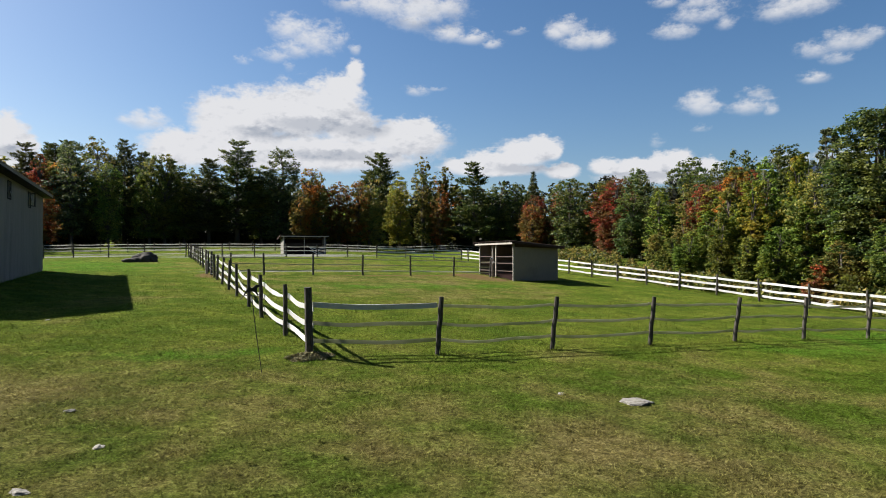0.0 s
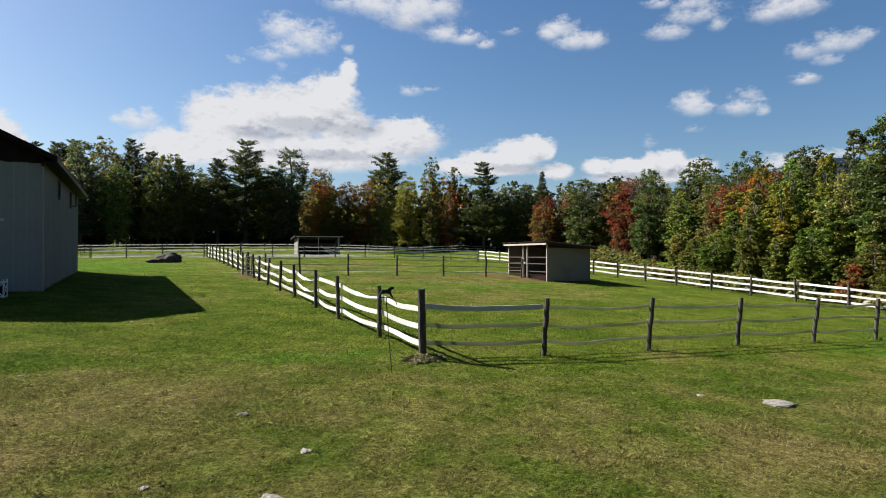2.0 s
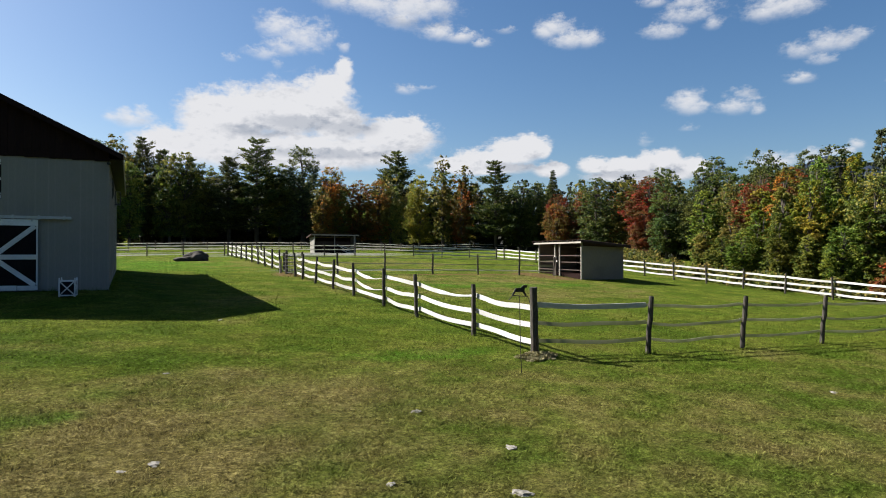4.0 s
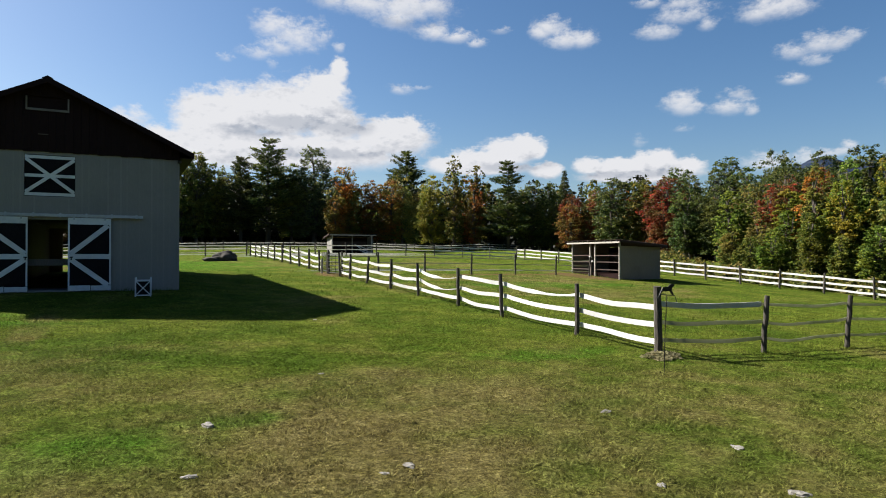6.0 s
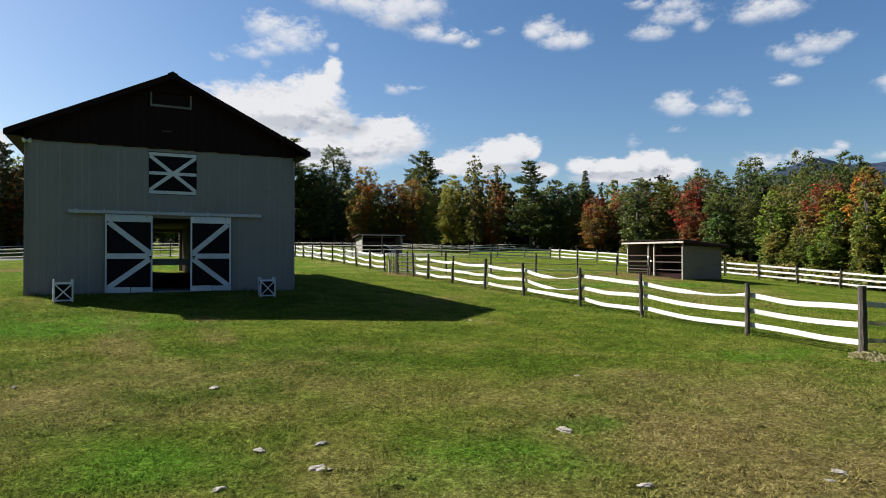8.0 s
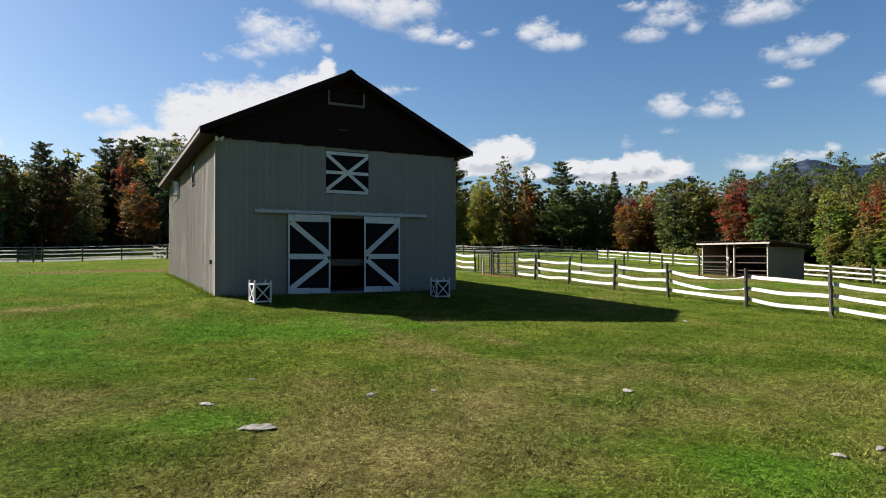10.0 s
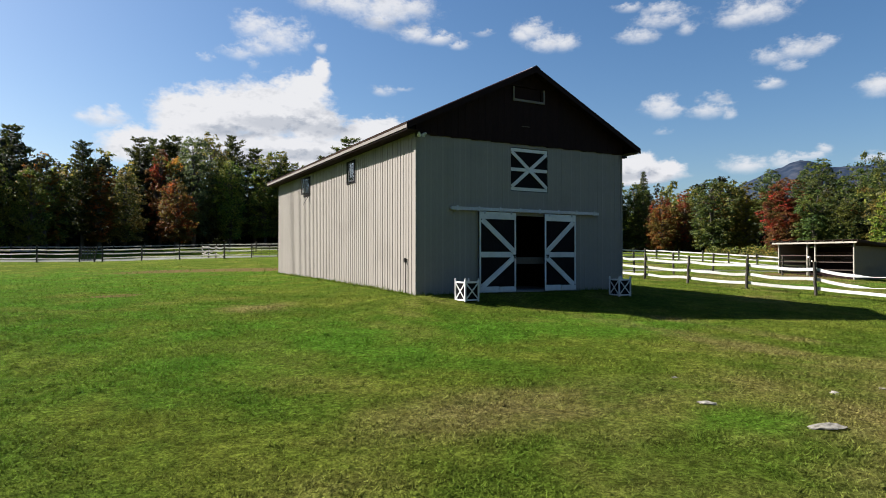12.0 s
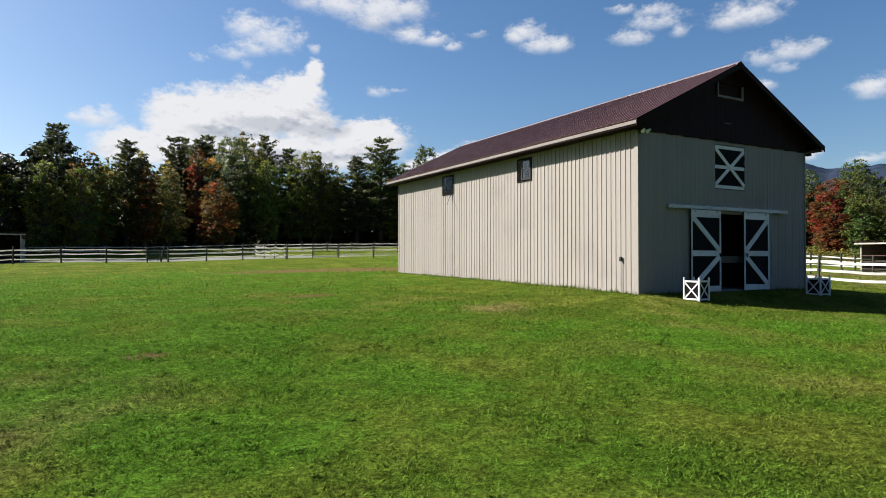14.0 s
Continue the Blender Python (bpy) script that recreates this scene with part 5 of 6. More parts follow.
def garden_stake(x, y):
    """A thin leaning rod with a flat dark ornament, a galloping figure cut to a plain shape, on a small cross arm."""
    bm = bmesh.new()
    top = Vector((-0.22, -0.30, 1.53))
    rod(bm, [(0, 0, -0.15), (0.02, 0.0, 0.0), tuple(top * 0.5), tuple(top)], [0.008, 0.008, 0.008, 0.008], 6)
    def plate(pts, thick=0.008):
        a = [bm.verts.new((top.x + p * 0.94, top.y - thick + p * -0.30, top.z + q)) for p, q in pts]
        b = [bm.verts.new((top.x + p * 0.94, top.y + thick + p * -0.30, top.z + q)) for p, q in pts]
        bm.faces.new(a); bm.faces.new(b[::-1])
        for k in range(len(pts)):
            q = (k + 1) % len(pts)
            bm.faces.new((a[q], a[k], b[k], b[q]))
    plate([(-0.12, 0.06), (-0.08, 0.14), (0.02, 0.145), (0.08, 0.20), (0.15, 0.19), (0.145, 0.15), (0.10, 0.14), (0.09, 0.05), (0.0, 0.07)])
    plate([(-0.12, 0.07), (-0.155, 0.0), (-0.13, 0.0), (-0.09, 0.06)])
    plate([(0.06, 0.06), (0.11, -0.01), (0.135, 0.0), (0.095, 0.07)])
    rod(bm, [tuple(top + Vector((-0.20, 0.06, -0.08))), tuple(top + Vector((-0.13, 0.04, 0.0))), tuple(top + Vector((0.15, -0.05, -0.02))), tuple(top + Vector((0.19, -0.06, -0.14)))], [0.008] * 4, 6)
    bmesh.ops.recalc_face_normals(bm, faces=bm.faces)
    ob = new("garden_stake", mesh_of(bm, "garden_stake", M_DARK))
    ob.matrix_basis = pose(x, y, gz(x, y))
    tagged(ob, "thin leaning dark metal stake with a flat ornament", "garden ornament")


garden_stake(15.62, -15.95)


# ---- trees ----
def leaves_mesh(name, centres, normals, sizes, rng, mat, along=None):
    """Many small pointed leaf clusters, each one three-cornered."""
    n = len(centres)
    ref = rng.normal(size=(n, 3))
    nor = normals / (np.linalg.norm(normals, axis=1, keepdims=True) + 1e-9)
    u = np.cross(nor, ref)
    u /= np.linalg.norm(u, axis=1, keepdims=True) + 1e-9
    slim = 1.0
    if along is not None:
        u = -along / (np.linalg.norm(along, axis=1, keepdims=True) + 1e-9)
        nor = np.cross(u, ref)
        nor /= np.linalg.norm(nor, axis=1, keepdims=True) + 1e-9
        slim = 0.36
    v = np.cross(nor, u)
    s = sizes[:, None]
    bend = nor * s * rng.uniform(-0.3, 0.3, (n, 1))
    V = np.stack([centres - u * s, centres + u * s * 0.55 - v * s * 0.75 * slim + bend, centres + u * s * 0.7 + v * s * 0.7 * slim], 1).reshape(-1, 3)
    me = bpy.data.meshes.new(name)
    me.vertices.add(3 * n)
    me.vertices.foreach_set("co", V.ravel())
    me.loops.add(3 * n)
    me.loops.foreach_set("vertex_index", np.arange(3 * n))
    me.polygons.add(n)
    me.polygons.foreach_set("loop_start", np.arange(0, 3 * n, 3))
    me.update(calc_edges=True)
    me.materials.append(mat)
    return me


def broad_crown(rng, h, w, n, size, low=0.05, clumps=60, fat=0.5, puff=1.0):
    """Leaf places for a broad-leaved crown: several upright leaders of unlike height side by side, each hung with small leafy sprays."""
    leaders = rng.integers(4, 8)
    C, R = [], []
    spots = []
    for k in range(leaders):
        a, r = 2 * math.pi * (k + rng.uniform(-0.3, 0.3)) / leaders, w * (0.0 if k == 0 else rng.uniform(0.14, 0.31))
        top = 1.0 if k == 0 else rng.uniform(0.62, 0.97)
        spots.append((math.cos(a) * r, math.sin(a) * r, top, w * (0.30 if k == 0 else rng.uniform(0.16, 0.26)), rng.uniform(0, 6.28), rng.uniform(0.3, 0.55)))
    share_of = np.array([v[3] ** 2 * (v[2] - low) for v in spots])
    for k in rng.choice(leaders, clumps, p=share_of / share_of.sum()):
        x, y, top, wide, turn, peak = spots[k]
        q = rng.uniform(0, 1) ** 0.8
        prof = math.sqrt(max(0.01, 1 - (abs(q - peak) / (1.03 - peak if q > peak else peak + 0.35)) ** 2.2))
        a = rng.uniform(0, 6.28)
        prof *= 1 + 0.22 * math.cos(2 * a + turn + 5 * q) + 0.16 * math.cos(3 * a - turn + 11 * q) + 0.13 * math.cos(23 * q + turn)
        rad = wide * prof * rng.uniform(0.15, 1.0) ** 0.45
        C.append((x * (0.45 + 0.7 * q) + math.cos(a) * rad, y * (0.45 + 0.7 * q) + math.sin(a) * rad, h * (low + (0.985 * top - low) * q)))
        R.append(puff * w * rng.uniform(0.022, 0.078) * (1.15 - 0.5 * q))
    C, R = np.array(C), np.array(R)
    pick = rng.choice(clumps, n, p=R**2 / (R**2).sum())
    d = rng.normal(size=(n, 3))
    d /= np.linalg.norm(d, axis=1, keepdims=True)
    d[:, 2] = np.where(d[:, 2] < 0, d[:, 2] * 0.6, d[:, 2])
    rad = R[pick] * rng.uniform(0.1, 1.3, n) ** fat * np.where(rng.uniform(0, 1, n) < 0.08, 1.5, 1.0)
    P = C[pick] + d * rad[:, None] * (1.1, 1.1, 0.85)
    out = np.hypot(P[:, 0] - C[pick, 0], P[:, 1] - C[pick, 1])
    P[:, 2] -= 0.15 * out * out / (R[pick] + 0.05)
    P[:, 2] = np.clip(P[:, 2], 0.15, None)
    return P, d * 0.7 + rng.normal(size=(n, 3)) * 0.45 + (0, 0, 0.5), size * rng.uniform(0.45, 1.3, n), C


def broad_tree(seed, h, w, n, size, low=0.05, clumps=60):
    rng = np.random.default_rng(seed)
    P, nor, s, C = broad_crown(rng, h, w, n, size, low, clumps)
    crown = leaves_mesh("crown", P, nor, s, rng, LEAF["green"])
    bm = bmesh.new()
    pts = [(0, 0, -0.3), (0.05, 0, h * 0.2), (rng.normal() * 0.15, rng.normal() * 0.15, h * 0.5), (rng.normal() * 0.3, rng.normal() * 0.3, h * 0.9)]
    r = 0.016 * h
    rod(bm, pts, [r * 1.3, r, r * 0.6, r * 0.12], 8)
    for k in range(0, len(C), max(1, len(C) // 40)):
        c = C[k]
        t0 = max(0.15, c[2] / h - 0.18)
        p0 = Vector((0.1 * rng.normal(), 0.1 * rng.normal(), h * t0))
        mid = p0.lerp(Vector(c), 0.5) + Vector((0, 0, 0.03 * h))
        rod(bm, [tuple(p0), tuple(mid), tuple(c)], [r * 0.38, r * 0.22, r * 0.06], 5, False)
    trunk = mesh_of(bm, "trunk", M_BARK, True)
    return trunk, crown, h, w


def conifer(seed, h, w, kind):
    """Whorls of limbs on a straight stem; pine limbs rise and leave gaps, spruce limbs droop and close up."""
    rng = np.random.default_rng(seed)
    P, Nn, S, A = [], [], [], []
    bm = bmesh.new()
    r = 0.012 * h
    rod(bm, [(0, 0, -0.3), (0.04, 0.02, h * 0.5), (0, 0, h * 0.985)], [r * 1.3, r * 0.75, r * 0.08], 8)
    pine = kind == "pine"
    step = 0.72 if pine else 0.42
    z = h * (0.18 if pine else 0.06)
    while z < h * 0.985:
        q = z / h
        full = w / 2 * ((1 - q) ** (0.54 if pine else 0.9)) * (0.7 + 0.4 * min(1, q * 4)) * (rng.uniform(0.5, 1.15) if pine else 1.0) + 0.12
        nb = rng.integers(5, 9) if pine else rng.integers(7, 10)
        a0 = rng.uniform(0, 6.28)
        for b in range(nb):
            a = a0 + b * 2 * math.pi / nb + rng.uniform(-0.35, 0.35)
            ln = full * rng.uniform(0.42 if pine else 0.7, 1.25 if pine else 1.15)
            lift = (rng.uniform(0.0, 0.3) + 0.45 * q * q if pine else rng.uniform(-0.35, -0.05)) * ln
            start = np.array([0, 0, z + rng.normal() * (0.30 if pine else 0.14) * (1.1 - q)])
            end = start + np.array([math.cos(a) * ln, math.sin(a) * ln, lift])
            if ln > 0.6 and b % 2 == 0:
                rod(bm, [tuple(start), tuple(end)], [r * 0.22, r * 0.05], 4, False)
            m = max(14, int(ln * (58 if pine else 34)))
            s = rng.uniform(0.28 if pine else 0.15, 1.0, m) ** 0.8
            pts = start + (end - start) * s[:, None]
            pts[:, 2] += (0.10 * s * s * ln if pine else -0.05 * s * ln)
            spread = (0.125 if pine else 0.13) * ln * (1.1 - 0.6 * s) + 0.05
            pts += rng.normal(size=(m, 3)) * spread[:, None] * (1, 1, 0.45 if pine else 0.42)
            P.append(pts)
            Nn.append(rng.normal(size=(m, 3)) * 1.0 + (0.25 * math.cos(a), 0.25 * math.sin(a), 0.9))
            A.append((end - start) / ln + rng.normal(size=(m, 3)) * 0.5 + (0, 0, 0.35 if pine else 0.0))
            S.append(rng.uniform(0.16, 0.36, m) * (1.0 if pine else 0.9) * (0.65 + 0.45 * (1 - q)))
        z += step * rng.uniform(0.75, 1.2) * (1.1 - 0.45 * q)
    P, Nn, S, A = np.concatenate(P), np.concatenate(Nn), np.concatenate(S), np.concatenate(A)
    crown = leaves_mesh("crown", P, Nn, S, rng, LEAF["pine"], A)
    return mesh_of(bm, "trunk", M_BARK, True), crown, h, w


BROAD = [broad_tree(100 + k, 14.0, 7.5, 16000, 0.135, 0.10, 560) for k in range(6)]
SLIM = [broad_tree(120 + k, 14.0, 5.2, 12000, 0.13, 0.10, 420) for k in range(3)]
NEAR = [broad_tree(140 + k, 9.5, 3.8, 21000, 0.095, 0.02, 620) for k in range(4)]
BIG = broad_tree(160, 12.5, 7.0, 90000, 0.09, 0.02, 1500)
PINES = [conifer(180 + k, 18.0, 7.4, "pine") for k in range(4)]
SPRUCES = [conifer(190 + k, 16.0, 6.4, "spruce") for k in range(2)]
tree_rng = random.Random(77)


def tree(shape, x, y, h, w, leaf, label, spin=None):
    trunk, crown, h0, w0 = shape
    h = h - 0.85 * float(rise(np.array(x), np.array(y)))
    e = thing("tree", x, y, gz(x, y) - 0.05, label, "tree", "edge of the wood")
    e.matrix_basis = Matrix.LocRotScale((x, y, gz(x, y) - 0.05), Euler((0, 0, tree_rng.uniform(0, 6.28) if spin is None else spin)), (1.24 * w / w0, 1.24 * w / w0, h / h0))
    share("trunk", trunk, e)
    c = share("crown", crown, e)
    c.material_slots[0].link = "OBJECT"
    c.material_slots[0].material = LEAF[leaf]
    return e


# centre x, y, height and crown width, by kind
PINE_SPOTS = [(61.9, 60.4, 15.9, 6.0), (0.7, 89.3, 18.2, 6.2), (2.4, 91.4, 19.1, 5.6), (10.7, 89.3, 19.5, 5.4), (13.6, 86.0, 17.1, 5.0), (23.4, 81.2, 15.7, 6.0), (28.0, 82.1, 19.1, 8.2), (54.9, 85.4, 20.3, 7.4),
              (-17.3, 72.5, 16.0, 5.6), (-10.0, 70.5, 14.3, 4.4), (-3.0, 87.5, 17.9, 5.6), (-0.7, 94.5, 19.2, 4.8), (17.8, 84.5, 15.8, 4.4), (-25.8, 72.2, 13.2, 5.4)]
SPRUCE_SPOTS = [(73.8, 61.0, 15.9, 5.0)]
ORANGE_SPOTS = [(1.9, 83.4, 14.7, 5.6), (38.3, 73.4, 14.2, 5.6), (-13.8, 68.5, 12.4, 4.4)]
RUST_SPOTS = [(43.2, 73.6, 12.3, 5.4), (46.2, 71.6, 12.6, 5.4), (58.2, 65.0, 12.4, 3.6), (36.3, 71.0, 9.2, 4.0), (66.4, 50.4, 8.6, 4.6), (-8.2, 69.5, 11.5, 4.0), (0.7, 72.5, 10.1, 5.4)]
OLIVE_SPOTS = [(6.9, 85.4, 19.0, 7.6), (40.6, 76.4, 11.6, 5.6), (47.5, 70.3, 11.1, 5.0), (57.1, 69.9, 17.6, 4.8), (64.5, 18.5, 8.8, 4.8), (55.4, -0.9, 9.0, 4.2), (-12.5, 69.5, 11.3, 4.0), (-5.4, 70.5, 11.1, 5.2), (-33.8, 72.2, 12.4, 5.6)]
GREEN_SPOTS = [(16.7, 82.5, 16.4, 6.0), (19.8, 84.0, 14.9, 6.2), (32.0, 82.5, 15.4, 6.2), (8.8, 79.5, 14.0, 5.4), (14.5, 82.5, 16.2, 5.8)]
LIME_SPOTS = [(-14.8, 64.5, 10.1, 4.2), (-18.1, 64.5, 10.6, 4.4), (-30.2, 72.2, 13.7, 5.6), (-22.5, 66.0, 11.0, 5.0), (-26.5, 65.0, 9.0, 4.0)]
PALE_SPOTS = [(3.8, 80.5, 17.4, 7.6), (35.3, 79.8, 18.2, 8.6)]
YELLOW_SPOTS = [(52.7, 69.9, 13.7, 6.2), (60.3, 67.6, 15.9, 4.6), (71.0, 39.6, 11.7, 4.6)]
DARK_SPOTS = [(60.0, 4.4, 12.0, 4.6), (63.2, 25.6, 9.2, 4.2), (64.6, 22.8, 9.4, 4.6), (66.4, 26.6, 8.4, 3.4), (90.0, 33.0, 17.5, 6.5), (93.0, 28.5, 17.0, 6.5), (86.0, 38.0, 16.5, 6.5), (66.3, 59.9, 13.1, 6.2), (68.2, 57.2, 12.7, 6.2), (67.7, 42.5, 12.0, 7.0), (68.9, 29.9, 12.4, 5.0), (78.0, 33.5, 13.6, 5.6), (61.7, 12.5, 11.1, 4.6), (61.0, 5.7, 12.1, 5.0), (75.0, 27.0, 13.0, 6.0), (71.0, 21.0, 11.0, 5.5), (78.0, 40.0, 14.5, 6.5), (69.0, 15.5, 11.5, 5.5), (81.0, 22.5, 13.4, 6.0), (85.0, 29.0, 14.4, 6.5), (78.0, 17.0, 12.5, 6.0)]
RED_SPOTS = [(64.4, 29.6, 10.8, 6.6), (64.0, 13.5, 10.4, 4.2), (62.0, 9.4, 10.4, 3.6), (58.2, 11.8, 8.8, 3.0), (68.2, 52.0, 10.4, 4.6), (71.5, 50.5, 11.2, 4.0), (58.8, 10.5, 8.8, 3.8), (-0.6, 82.0, 15.6, 4.0), (62.9, 28.7, 6.7, 3.6), (73.5, 25.2, 10.4, 4.2)]
for k, s in enumerate(PINE_SPOTS):
    tree(PINES[k % 4], s[0], s[1], s[2], s[3] * 1.22, "pine", "tall dark white pine with ragged limbs at the wood's edge")
for k, s in enumerate(SPRUCE_SPOTS):
    tree(SPRUCES[k % 2], *s, "pine", "tall conical dark green spruce at the wood's edge")
for spots, leaf, label in ((ORANGE_SPOTS, "orange", "maple turning orange in autumn at the wood's edge"), (RUST_SPOTS, "rust", "rust-brown autumn tree at the wood's edge"), (OLIVE_SPOTS, "olive", "olive-green broad-leaved tree beginning to turn"),
                           (LIME_SPOTS, "green", "sunlit yellow-green tree at the wood's edge"), (GREEN_SPOTS, "green", "green broad-leaved tree in the dark wood"), (PALE_SPOTS, "palegreen", "tall pale grey-green leafy tree"), (YELLOW_SPOTS, "yellow", "yellow-leaved autumn tree at the wood's edge"),
                           (DARK_SPOTS, "darkgreen", "dense dark green tree at the wood's edge"), (RED_SPOTS, "red", "red maple in autumn colour at the wood's edge")):
    for k, (x, y, h, w) in enumerate(spots):
        tree(SLIM[k % 3] if w < 0.4 * h and w < 5 else BROAD[(k * 2 + len(label)) % 6], x, y, h, w, leaf, label)
# the sunlit trees behind the right-hand fence
tree(BIG, 55.6, -4.9, 12.9, 7.8, "darkgreen", "large dense dark green tree behind the fence")
tree(NEAR[0], 58.7, 0.3, 12.6, 3.4, "palegreen", "thin pale-topped tree behind the fence")
YOUNG = {"lime": "sunlit yellow-green young tree behind the fence", "limeyellow": "young tree turning yellow behind the fence", "green": "leafy green young tree behind the fence",
         "olive": "olive-green young tree in early autumn", "orange": "young maple turning orange behind the fence"}
YOUNG_ROWS = (("lime", "green", "lime", "lime", "green", "olive"), ("lime", "limeyellow", "green", "lime", "olive", "lime"), ("limeyellow", "lime", "orange", "limeyellow", "green", "olive"))
for k in range(36):
    row = k % 3
    y = -19.0 + 0.98 * k + tree_rng.uniform(-0.5, 0.5)
    x = (51.9, 54.2, 56.6)[row] + tree_rng.uniform(-0.5, 0.5) + max(0.0, y - 6) * 0.42
    h = (4.8, 7.6, 9.6)[row] * tree_rng.uniform(0.85, 1.15) * (1.0 if y < 8 else 0.86)
    leaf = YOUNG_ROWS[row][(k // 3) % 6]
    tree(NEAR[k % 4], x, y, h, (2.3, 2.8, 3.0)[row] * tree_rng.uniform(0.9, 1.2), leaf, YOUNG[leaf])
tree(NEAR[2], 56.6, 14.8, 8.0, 3.0, "lime", YOUNG["lime"])


# deep wood behind the edge, and brush along its foot
def wood(name, spots, seed, leaf, label, n_each, size):
    rng = np.random.default_rng(seed)
    P, Nn, S = [], [], []
    for x, y, h, w in spots:
        p, nn, s, _ = broad_crown(rng, h, w, n_each, size, 0.02, 90, 0.6, 2.3)
        P.append(p + (x, y, gz(x, y))); Nn.append(nn); S.append(s)
    me = leaves_mesh(name, np.concatenate(P), np.concatenate(Nn), np.concatenate(S), rng, LEAF[leaf])
    tagged(new(name, me), label, "woodland", kind="stuff")


wr = random.Random(5)
EDGE = [(-48, 68), (-30, 74), (-12, 76), (8, 88), (28, 86), (46, 82), (60, 74), (72, 62), (76, 46), (72, 30), (66, 16), (62, 4), (60, -10), (60, -30)]
deep, deep_dark, deep_rust = [], [], []
for (xa, ya), (xb, yb) in zip(EDGE, EDGE[1:]):
    ln = math.hypot(xb - xa, yb - ya)
    nx_, ny_ = -(yb - ya) / ln, (xb - xa) / ln
    for k in range(int(ln / 3.2)):
        for row in range(4):
            t = (k + wr.random()) / (ln / 3.2)
            off = 3 + row * 5 + wr.uniform(-1.5, 1.5)
            h = (13.6 if xa < 50 else 12.5 if ya > 55 else 9.6) * wr.uniform(0.82, 1.12)
            wr.choice((deep, deep, deep, deep_dark, deep_dark, deep_dark, deep_dark, deep_rust)).append((xa + (xb - xa) * t + nx_ * off, ya + (yb - ya) * t + ny_ * off, h, wr.uniform(5.5, 7.5)))
# two out-of-view rings of trees, added to cut skylight on the barn front
for k in range(64):
    a = radians(115 + 3.6 * k)
    deep_dark.append((8 + 74 * math.sin(a) + wr.uniform(-3, 3), 4 + 70 * math.cos(a) + wr.uniform(-3, 3), wr.uniform(11, 15), wr.uniform(6, 8)))
for k in range(32):
    a = radians(128 + 4.0 * k)
    deep_dark.append((8 + 47 * math.sin(a) + wr.uniform(-2, 2), 4 + 47 * math.cos(a) + wr.uniform(-2, 2), wr.uniform(14, 18), wr.uniform(7, 9)))
wood("deep_wood", deep_rust, 40, "orange", "scattered orange maples among the woodland", 1500, 0.30)
wood("deep_wood", deep, 41, "olive", "dense mixed autumn woodland behind the edge trees", 1500, 0.34)
wood("deep_wood", deep_dark, 42, "wood_shade", "shade-dark woodland behind the edge trees and unseen behind the camera", 1500, 0.34)
brush, weeds = [], []
for (xa, ya), (xb, yb) in zip(EDGE, EDGE[1:]):
    ln = math.hypot(xb - xa, yb - ya)
    nx_, ny_ = -(yb - ya) / ln, (xb - xa) / ln
    for k in range(int(ln / 0.5)):
        t = wr.random()
        off = wr.uniform(-1.0, 12)
        brush.append((xa + (xb - xa) * t + nx_ * off, ya + (yb - ya) * t + ny_ * off, wr.uniform(1.4, 3.6) + (2.4 if off > 2 and ya > 40 else 0), wr.uniform(2.4, 4.6)))
wood("undergrowth", brush, 43, "wood_shade", "tangled undergrowth at the foot of the wood, shade in its colour", 420, 0.30)
for k in range(150):
    y = wr.uniform(-18, 36)
    weeds.append((48.2 + abs(wr.gauss(0, 1)) * 3.0 + max(0, y - 8) * 0.35, y, wr.uniform(0.5, 1.5), wr.uniform(1.0, 2.4)))
wood("tall_weeds", weeds, 44, "olive", "tall weeds and goldenrod between fence and wood", 240, 0.13)
wood("wild_shrub", [(51.0, -6.0, 2.6, 2.2), (50.6, -8.8, 2.0, 2.0)], 45, "yellow", "bright yellow wild shrubs at the wood's foot", 1500, 0.11)
wood("wild_shrub", [(51.2, -4.0, 2.8, 1.3), (51.0, -3.4, 1.6, 1.6)], 46, "red", "red wild shrub at the wood's foot", 1300, 0.11)


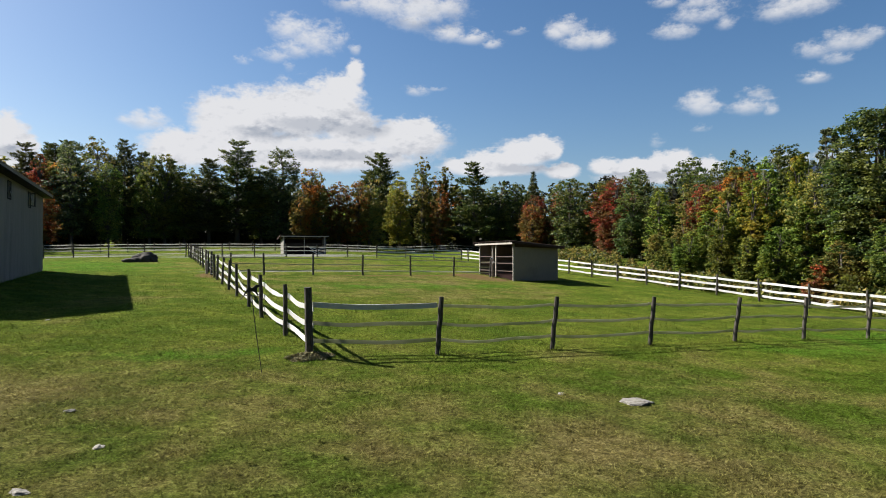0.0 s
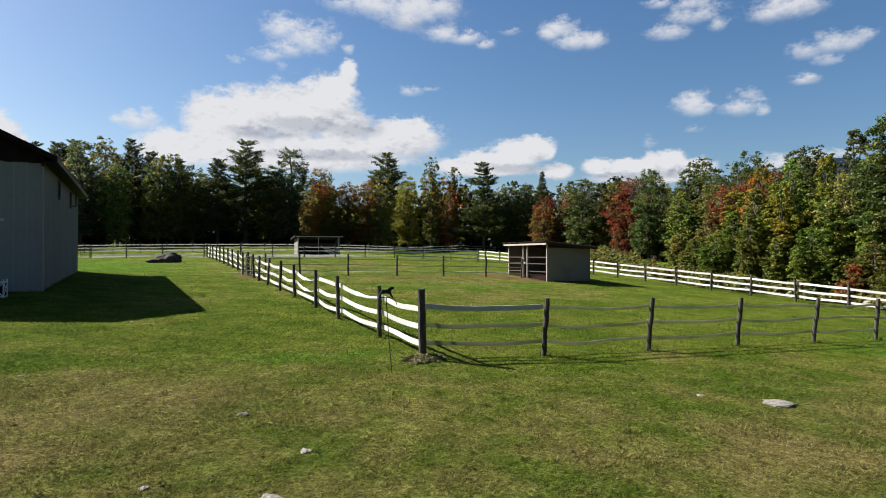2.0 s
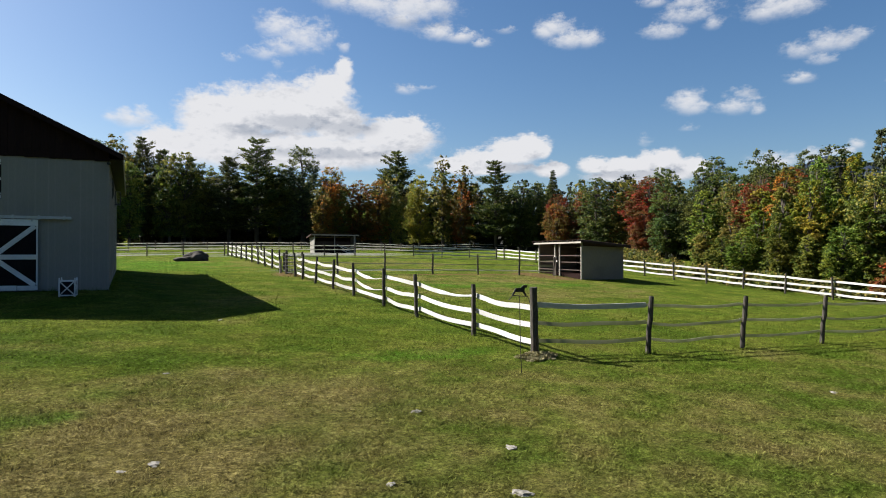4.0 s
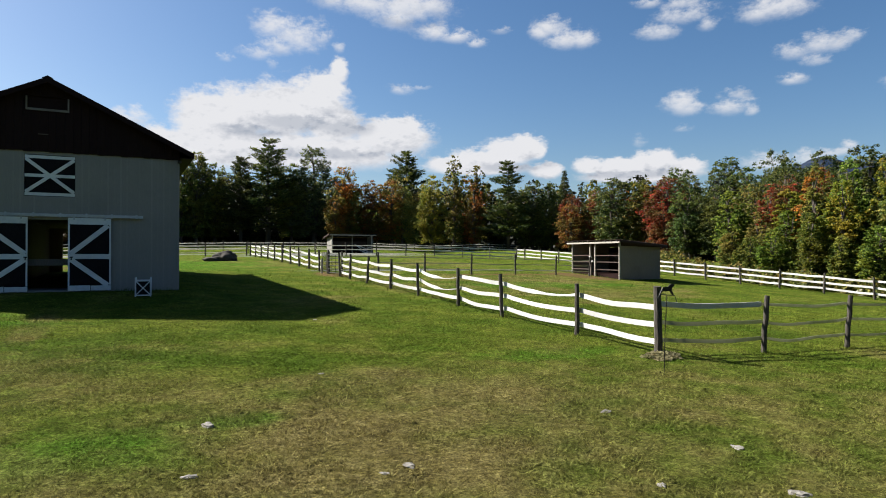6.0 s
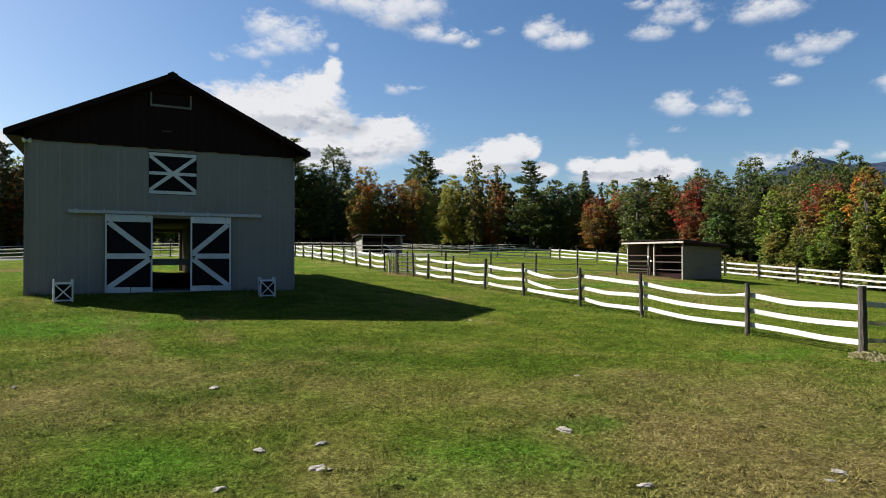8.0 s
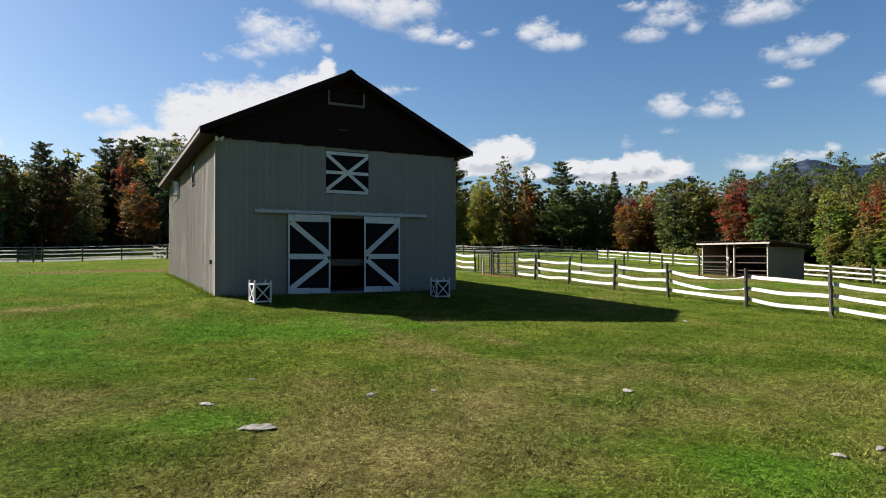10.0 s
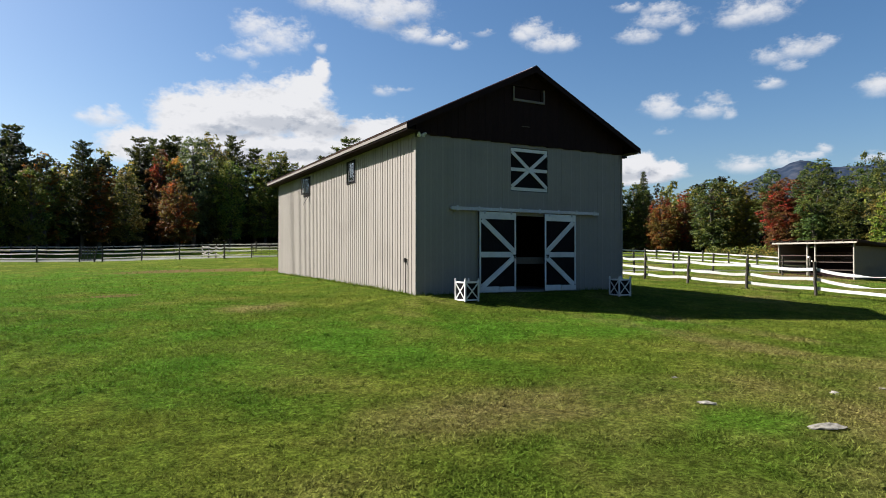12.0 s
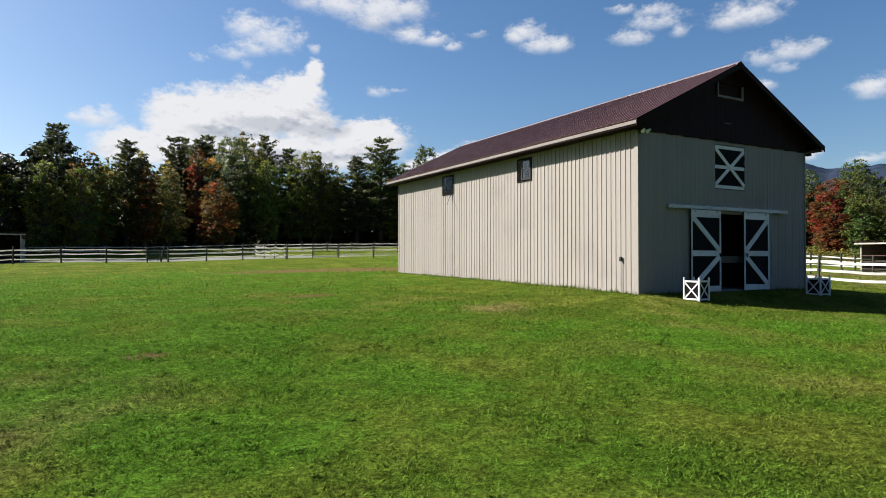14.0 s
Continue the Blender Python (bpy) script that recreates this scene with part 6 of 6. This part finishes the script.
# ---- grass blades over the near lawn ----
def build_blades():
    rng = np.random.default_rng(9)
    n = 900000
    # along the flight line, and ahead of it; thinner with distance
    s = rng.uniform(-16, 60, n)
    s = s[(s > -9 + 5 * rng.normal(size=n)) & (s < 50 + 6 * rng.normal(size=n))]
    n = len(s)
    f = 3.6 + rng.exponential(6.5, n)
    x = 13.5 - 0.866 * s + 0.47 * f
    y = -28.4 + 0.50 * s + 0.88 * f
    keep = ~((x > -0.1) & (x < BARN_W + 0.1) & (y > -0.1) & (y < BARN_L + 0.1)) & ~((x > 2.45) & (x < 5.95) & (y > -1.0) & (y < 0.1))
    x, y, f = x[keep], y[keep], f[keep]
    n = len(x)
    z = ground_z(x, y)
    a = rng.uniform(0, 6.283, n)
    big = 0.8 + 0.055 * f
    tuft = (np.sin(x * 2.3 + np.sin(y * 1.7)) * np.sin(y * 2.9 - x * 0.7) > 0.55)
    clump = 0.5 + 0.25 * (np.sin(31 * x + 7 * np.sin(5.3 * y)) * np.sin(27 * y + 6 * np.sin(4.1 * x)) + np.sin(13 * x - 11 * y + 3 * np.sin(2.2 * x)))
    h = rng.uniform(0.006, 0.026, n) * big * np.where(tuft, 1.25, 1.0) * (0.45 + 1.3 * clump)
    wd = rng.uniform(0.004, 0.011, n) * big
    lx, ly = rng.normal(size=n) * (h * 0.95 + 0.008), rng.normal(size=n) * (h * 0.95 + 0.008)
    V = np.empty((n, 3, 3))
    V[:, 0] = np.stack([x - np.cos(a) * wd, y - np.sin(a) * wd, z - 0.008], -1)
    V[:, 1] = np.stack([x + np.cos(a) * wd, y + np.sin(a) * wd, z - 0.008], -1)
    V[:, 2] = np.stack([x + lx, y + ly, z + h], -1)
    me = bpy.data.meshes.new("grass")
    me.vertices.add(3 * n)
    me.vertices.foreach_set("co", V.ravel())
    me.loops.add(3 * n)
    me.loops.foreach_set("vertex_index", np.arange(3 * n))
    me.polygons.add(n)
    me.polygons.foreach_set("loop_start", np.arange(0, 3 * n, 3))
    me.update(calc_edges=True)
    me.materials.append(M_BLADES)
    tagged(new("grass", me), "short mown grass blades, green and straw-coloured", "grass", kind="stuff")


build_blades()


def build_mound(x, y):
    """A low ragged heap of dry stems round the corner post."""
    rng = np.random.default_rng(31)
    n = 2600
    r, a = np.sqrt(rng.uniform(0, 1, n)), rng.uniform(0, 6.283, n)
    edge = 1 + 0.22 * np.sin(2 * a + 0.7) + 0.14 * np.sin(5 * a)
    px, py = x + 0.46 * r * edge * np.cos(a), y + 0.40 * r * edge * np.sin(a)
    pz = ground_z(px, py) + 0.10 * (1 - r**1.5) * rng.uniform(0.3, 1.1, n) + 0.012
    nor = rng.normal(size=(n, 3)) * 0.7 + (0, 0, 0.7)
    me = leaves_mesh("clippings_mound", np.stack([px, py, pz], -1), nor, rng.uniform(0.02, 0.06, n), rng, M_THATCH)
    tagged(new("clippings_mound", me), "low ragged mound of dry clippings round the corner post", "mound", kind="stuff")


build_mound(16.86, -14.75)


def build_weeds():
    """Clover and plantain: flat little rosettes strewn over the lawn, thicker in two whitish patches."""
    rng = np.random.default_rng(63)
    spots = []
    for cx, cy, rx, ry, k in ((-10.3, 0.9, 0.9, 0.7, 90), (-10.3, -2.5, 0.8, 0.8, 80), (-12.9, -2.0, 0.7, 0.5, 40), (-11.5, -4.5, 2.6, 2.0, 150), (-6.0, -6.0, 6.0, 4.0, 160), (8.0, -17.0, 9.0, 4.0, 190), (20.0, -20.0, 7.0, 3.0, 110)):
        spots.append(np.stack([cx + rng.normal(size=k) * rx, cy + rng.normal(size=k) * ry, rng.uniform(0.03, 0.11, k)], -1))
    spots = np.concatenate(spots)
    pick = np.repeat(np.arange(len(spots)), 34)
    n = len(pick)
    r, a = np.sqrt(rng.uniform(0, 1, n)) * spots[pick, 2], rng.uniform(0, 6.283, n)
    x, y = spots[pick, 0] + r * np.cos(a), spots[pick, 1] + r * np.sin(a)
    z = ground_z(x, y) + rng.uniform(0.015, 0.055, n)
    me = leaves_mesh("lawn_weeds", np.stack([x, y, z], -1), rng.normal(size=(n, 3)) * 0.5 + (0, 0, 1), rng.uniform(0.009, 0.022, n), rng, M_BLADES)
    tagged(new("lawn_weeds", me), "small green clover and plantain rosettes in the lawn", "weeds", kind="stuff")


build_weeds()


def build_wall_tufts():
    """Longer grass and weeds left standing where the mower cannot reach: along the barn walls, fence posts and the sheds."""
    rng = np.random.default_rng(88)
    lines = [((-0.12, -0.1), (-0.12, BARN_L), 2600), ((-0.1, -0.12), (2.4, -0.12), 420), ((6.0, -0.12), (BARN_W + 0.1, -0.12), 360), ((BARN_W + 0.12, 0.0), (BARN_W + 0.12, BARN_L), 1500)]
    lines += [(p, p, 70) for p in LONG_NEAR + LONG_FAR + FRONT + RIGHT] + [(p, p, 30) for p in CROSS + BACK + LAWN_A + LAWN_B + LAWN_C]
    lines += [((35.6, 6.5), (39.1, 6.2), 500), ((36.2, 12.2), (35.6, 6.8), 300), ((29.4, 50.6), (34.9, 50.2), 260)]
    P = []
    for (xa, ya), (xb, yb), n in lines:
        t = rng.uniform(0, 1, n)
        r = 0.07 if (xa, ya) != (xb, yb) else 0.13
        clump = 0.45 + 0.55 * np.sin(t * 41 + 3 * np.sin(t * 17)) ** 2
        P.append(np.stack([xa + (xb - xa) * t + rng.normal(size=n) * r, ya + (yb - ya) * t + rng.normal(size=n) * r, rng.uniform(0.03, 0.17, n) * clump], -1))
    P = np.concatenate(P)
    keep = ~((P[:, 0] > -0.05) & (P[:, 0] < BARN_W + 0.05) & (P[:, 1] > -0.06) & (P[:, 1] < BARN_L + 0.05))
    P = P[keep]
    n = len(P)
    z, a, wd = ground_z(P[:, 0], P[:, 1]), rng.uniform(0, 6.283, n), rng.uniform(0.006, 0.014, n)
    V = np.empty((n, 3, 3))
    V[:, 0] = np.stack([P[:, 0] - np.cos(a) * wd, P[:, 1] - np.sin(a) * wd, z - 0.01], -1)
    V[:, 1] = np.stack([P[:, 0] + np.cos(a) * wd, P[:, 1] + np.sin(a) * wd, z - 0.01], -1)
    V[:, 2] = np.stack([P[:, 0] + rng.normal(size=n) * 0.35 * P[:, 2], P[:, 1] + rng.normal(size=n) * 0.35 * P[:, 2], z + P[:, 2]], -1)
    me = bpy.data.meshes.new("grass_tufts")
    me.vertices.add(3 * n)
    me.vertices.foreach_set("co", V.ravel())
    me.loops.add(3 * n)
    me.loops.foreach_set("vertex_index", np.arange(3 * n))
    me.polygons.add(n)
    me.polygons.foreach_set("loop_start", np.arange(0, 3 * n, 3))
    me.update(calc_edges=True)
    me.materials.append(M_BLADES)
    tagged(new("grass_tufts", me), "longer unmown grass along walls and fence posts", "grass", kind="stuff")


build_wall_tufts()
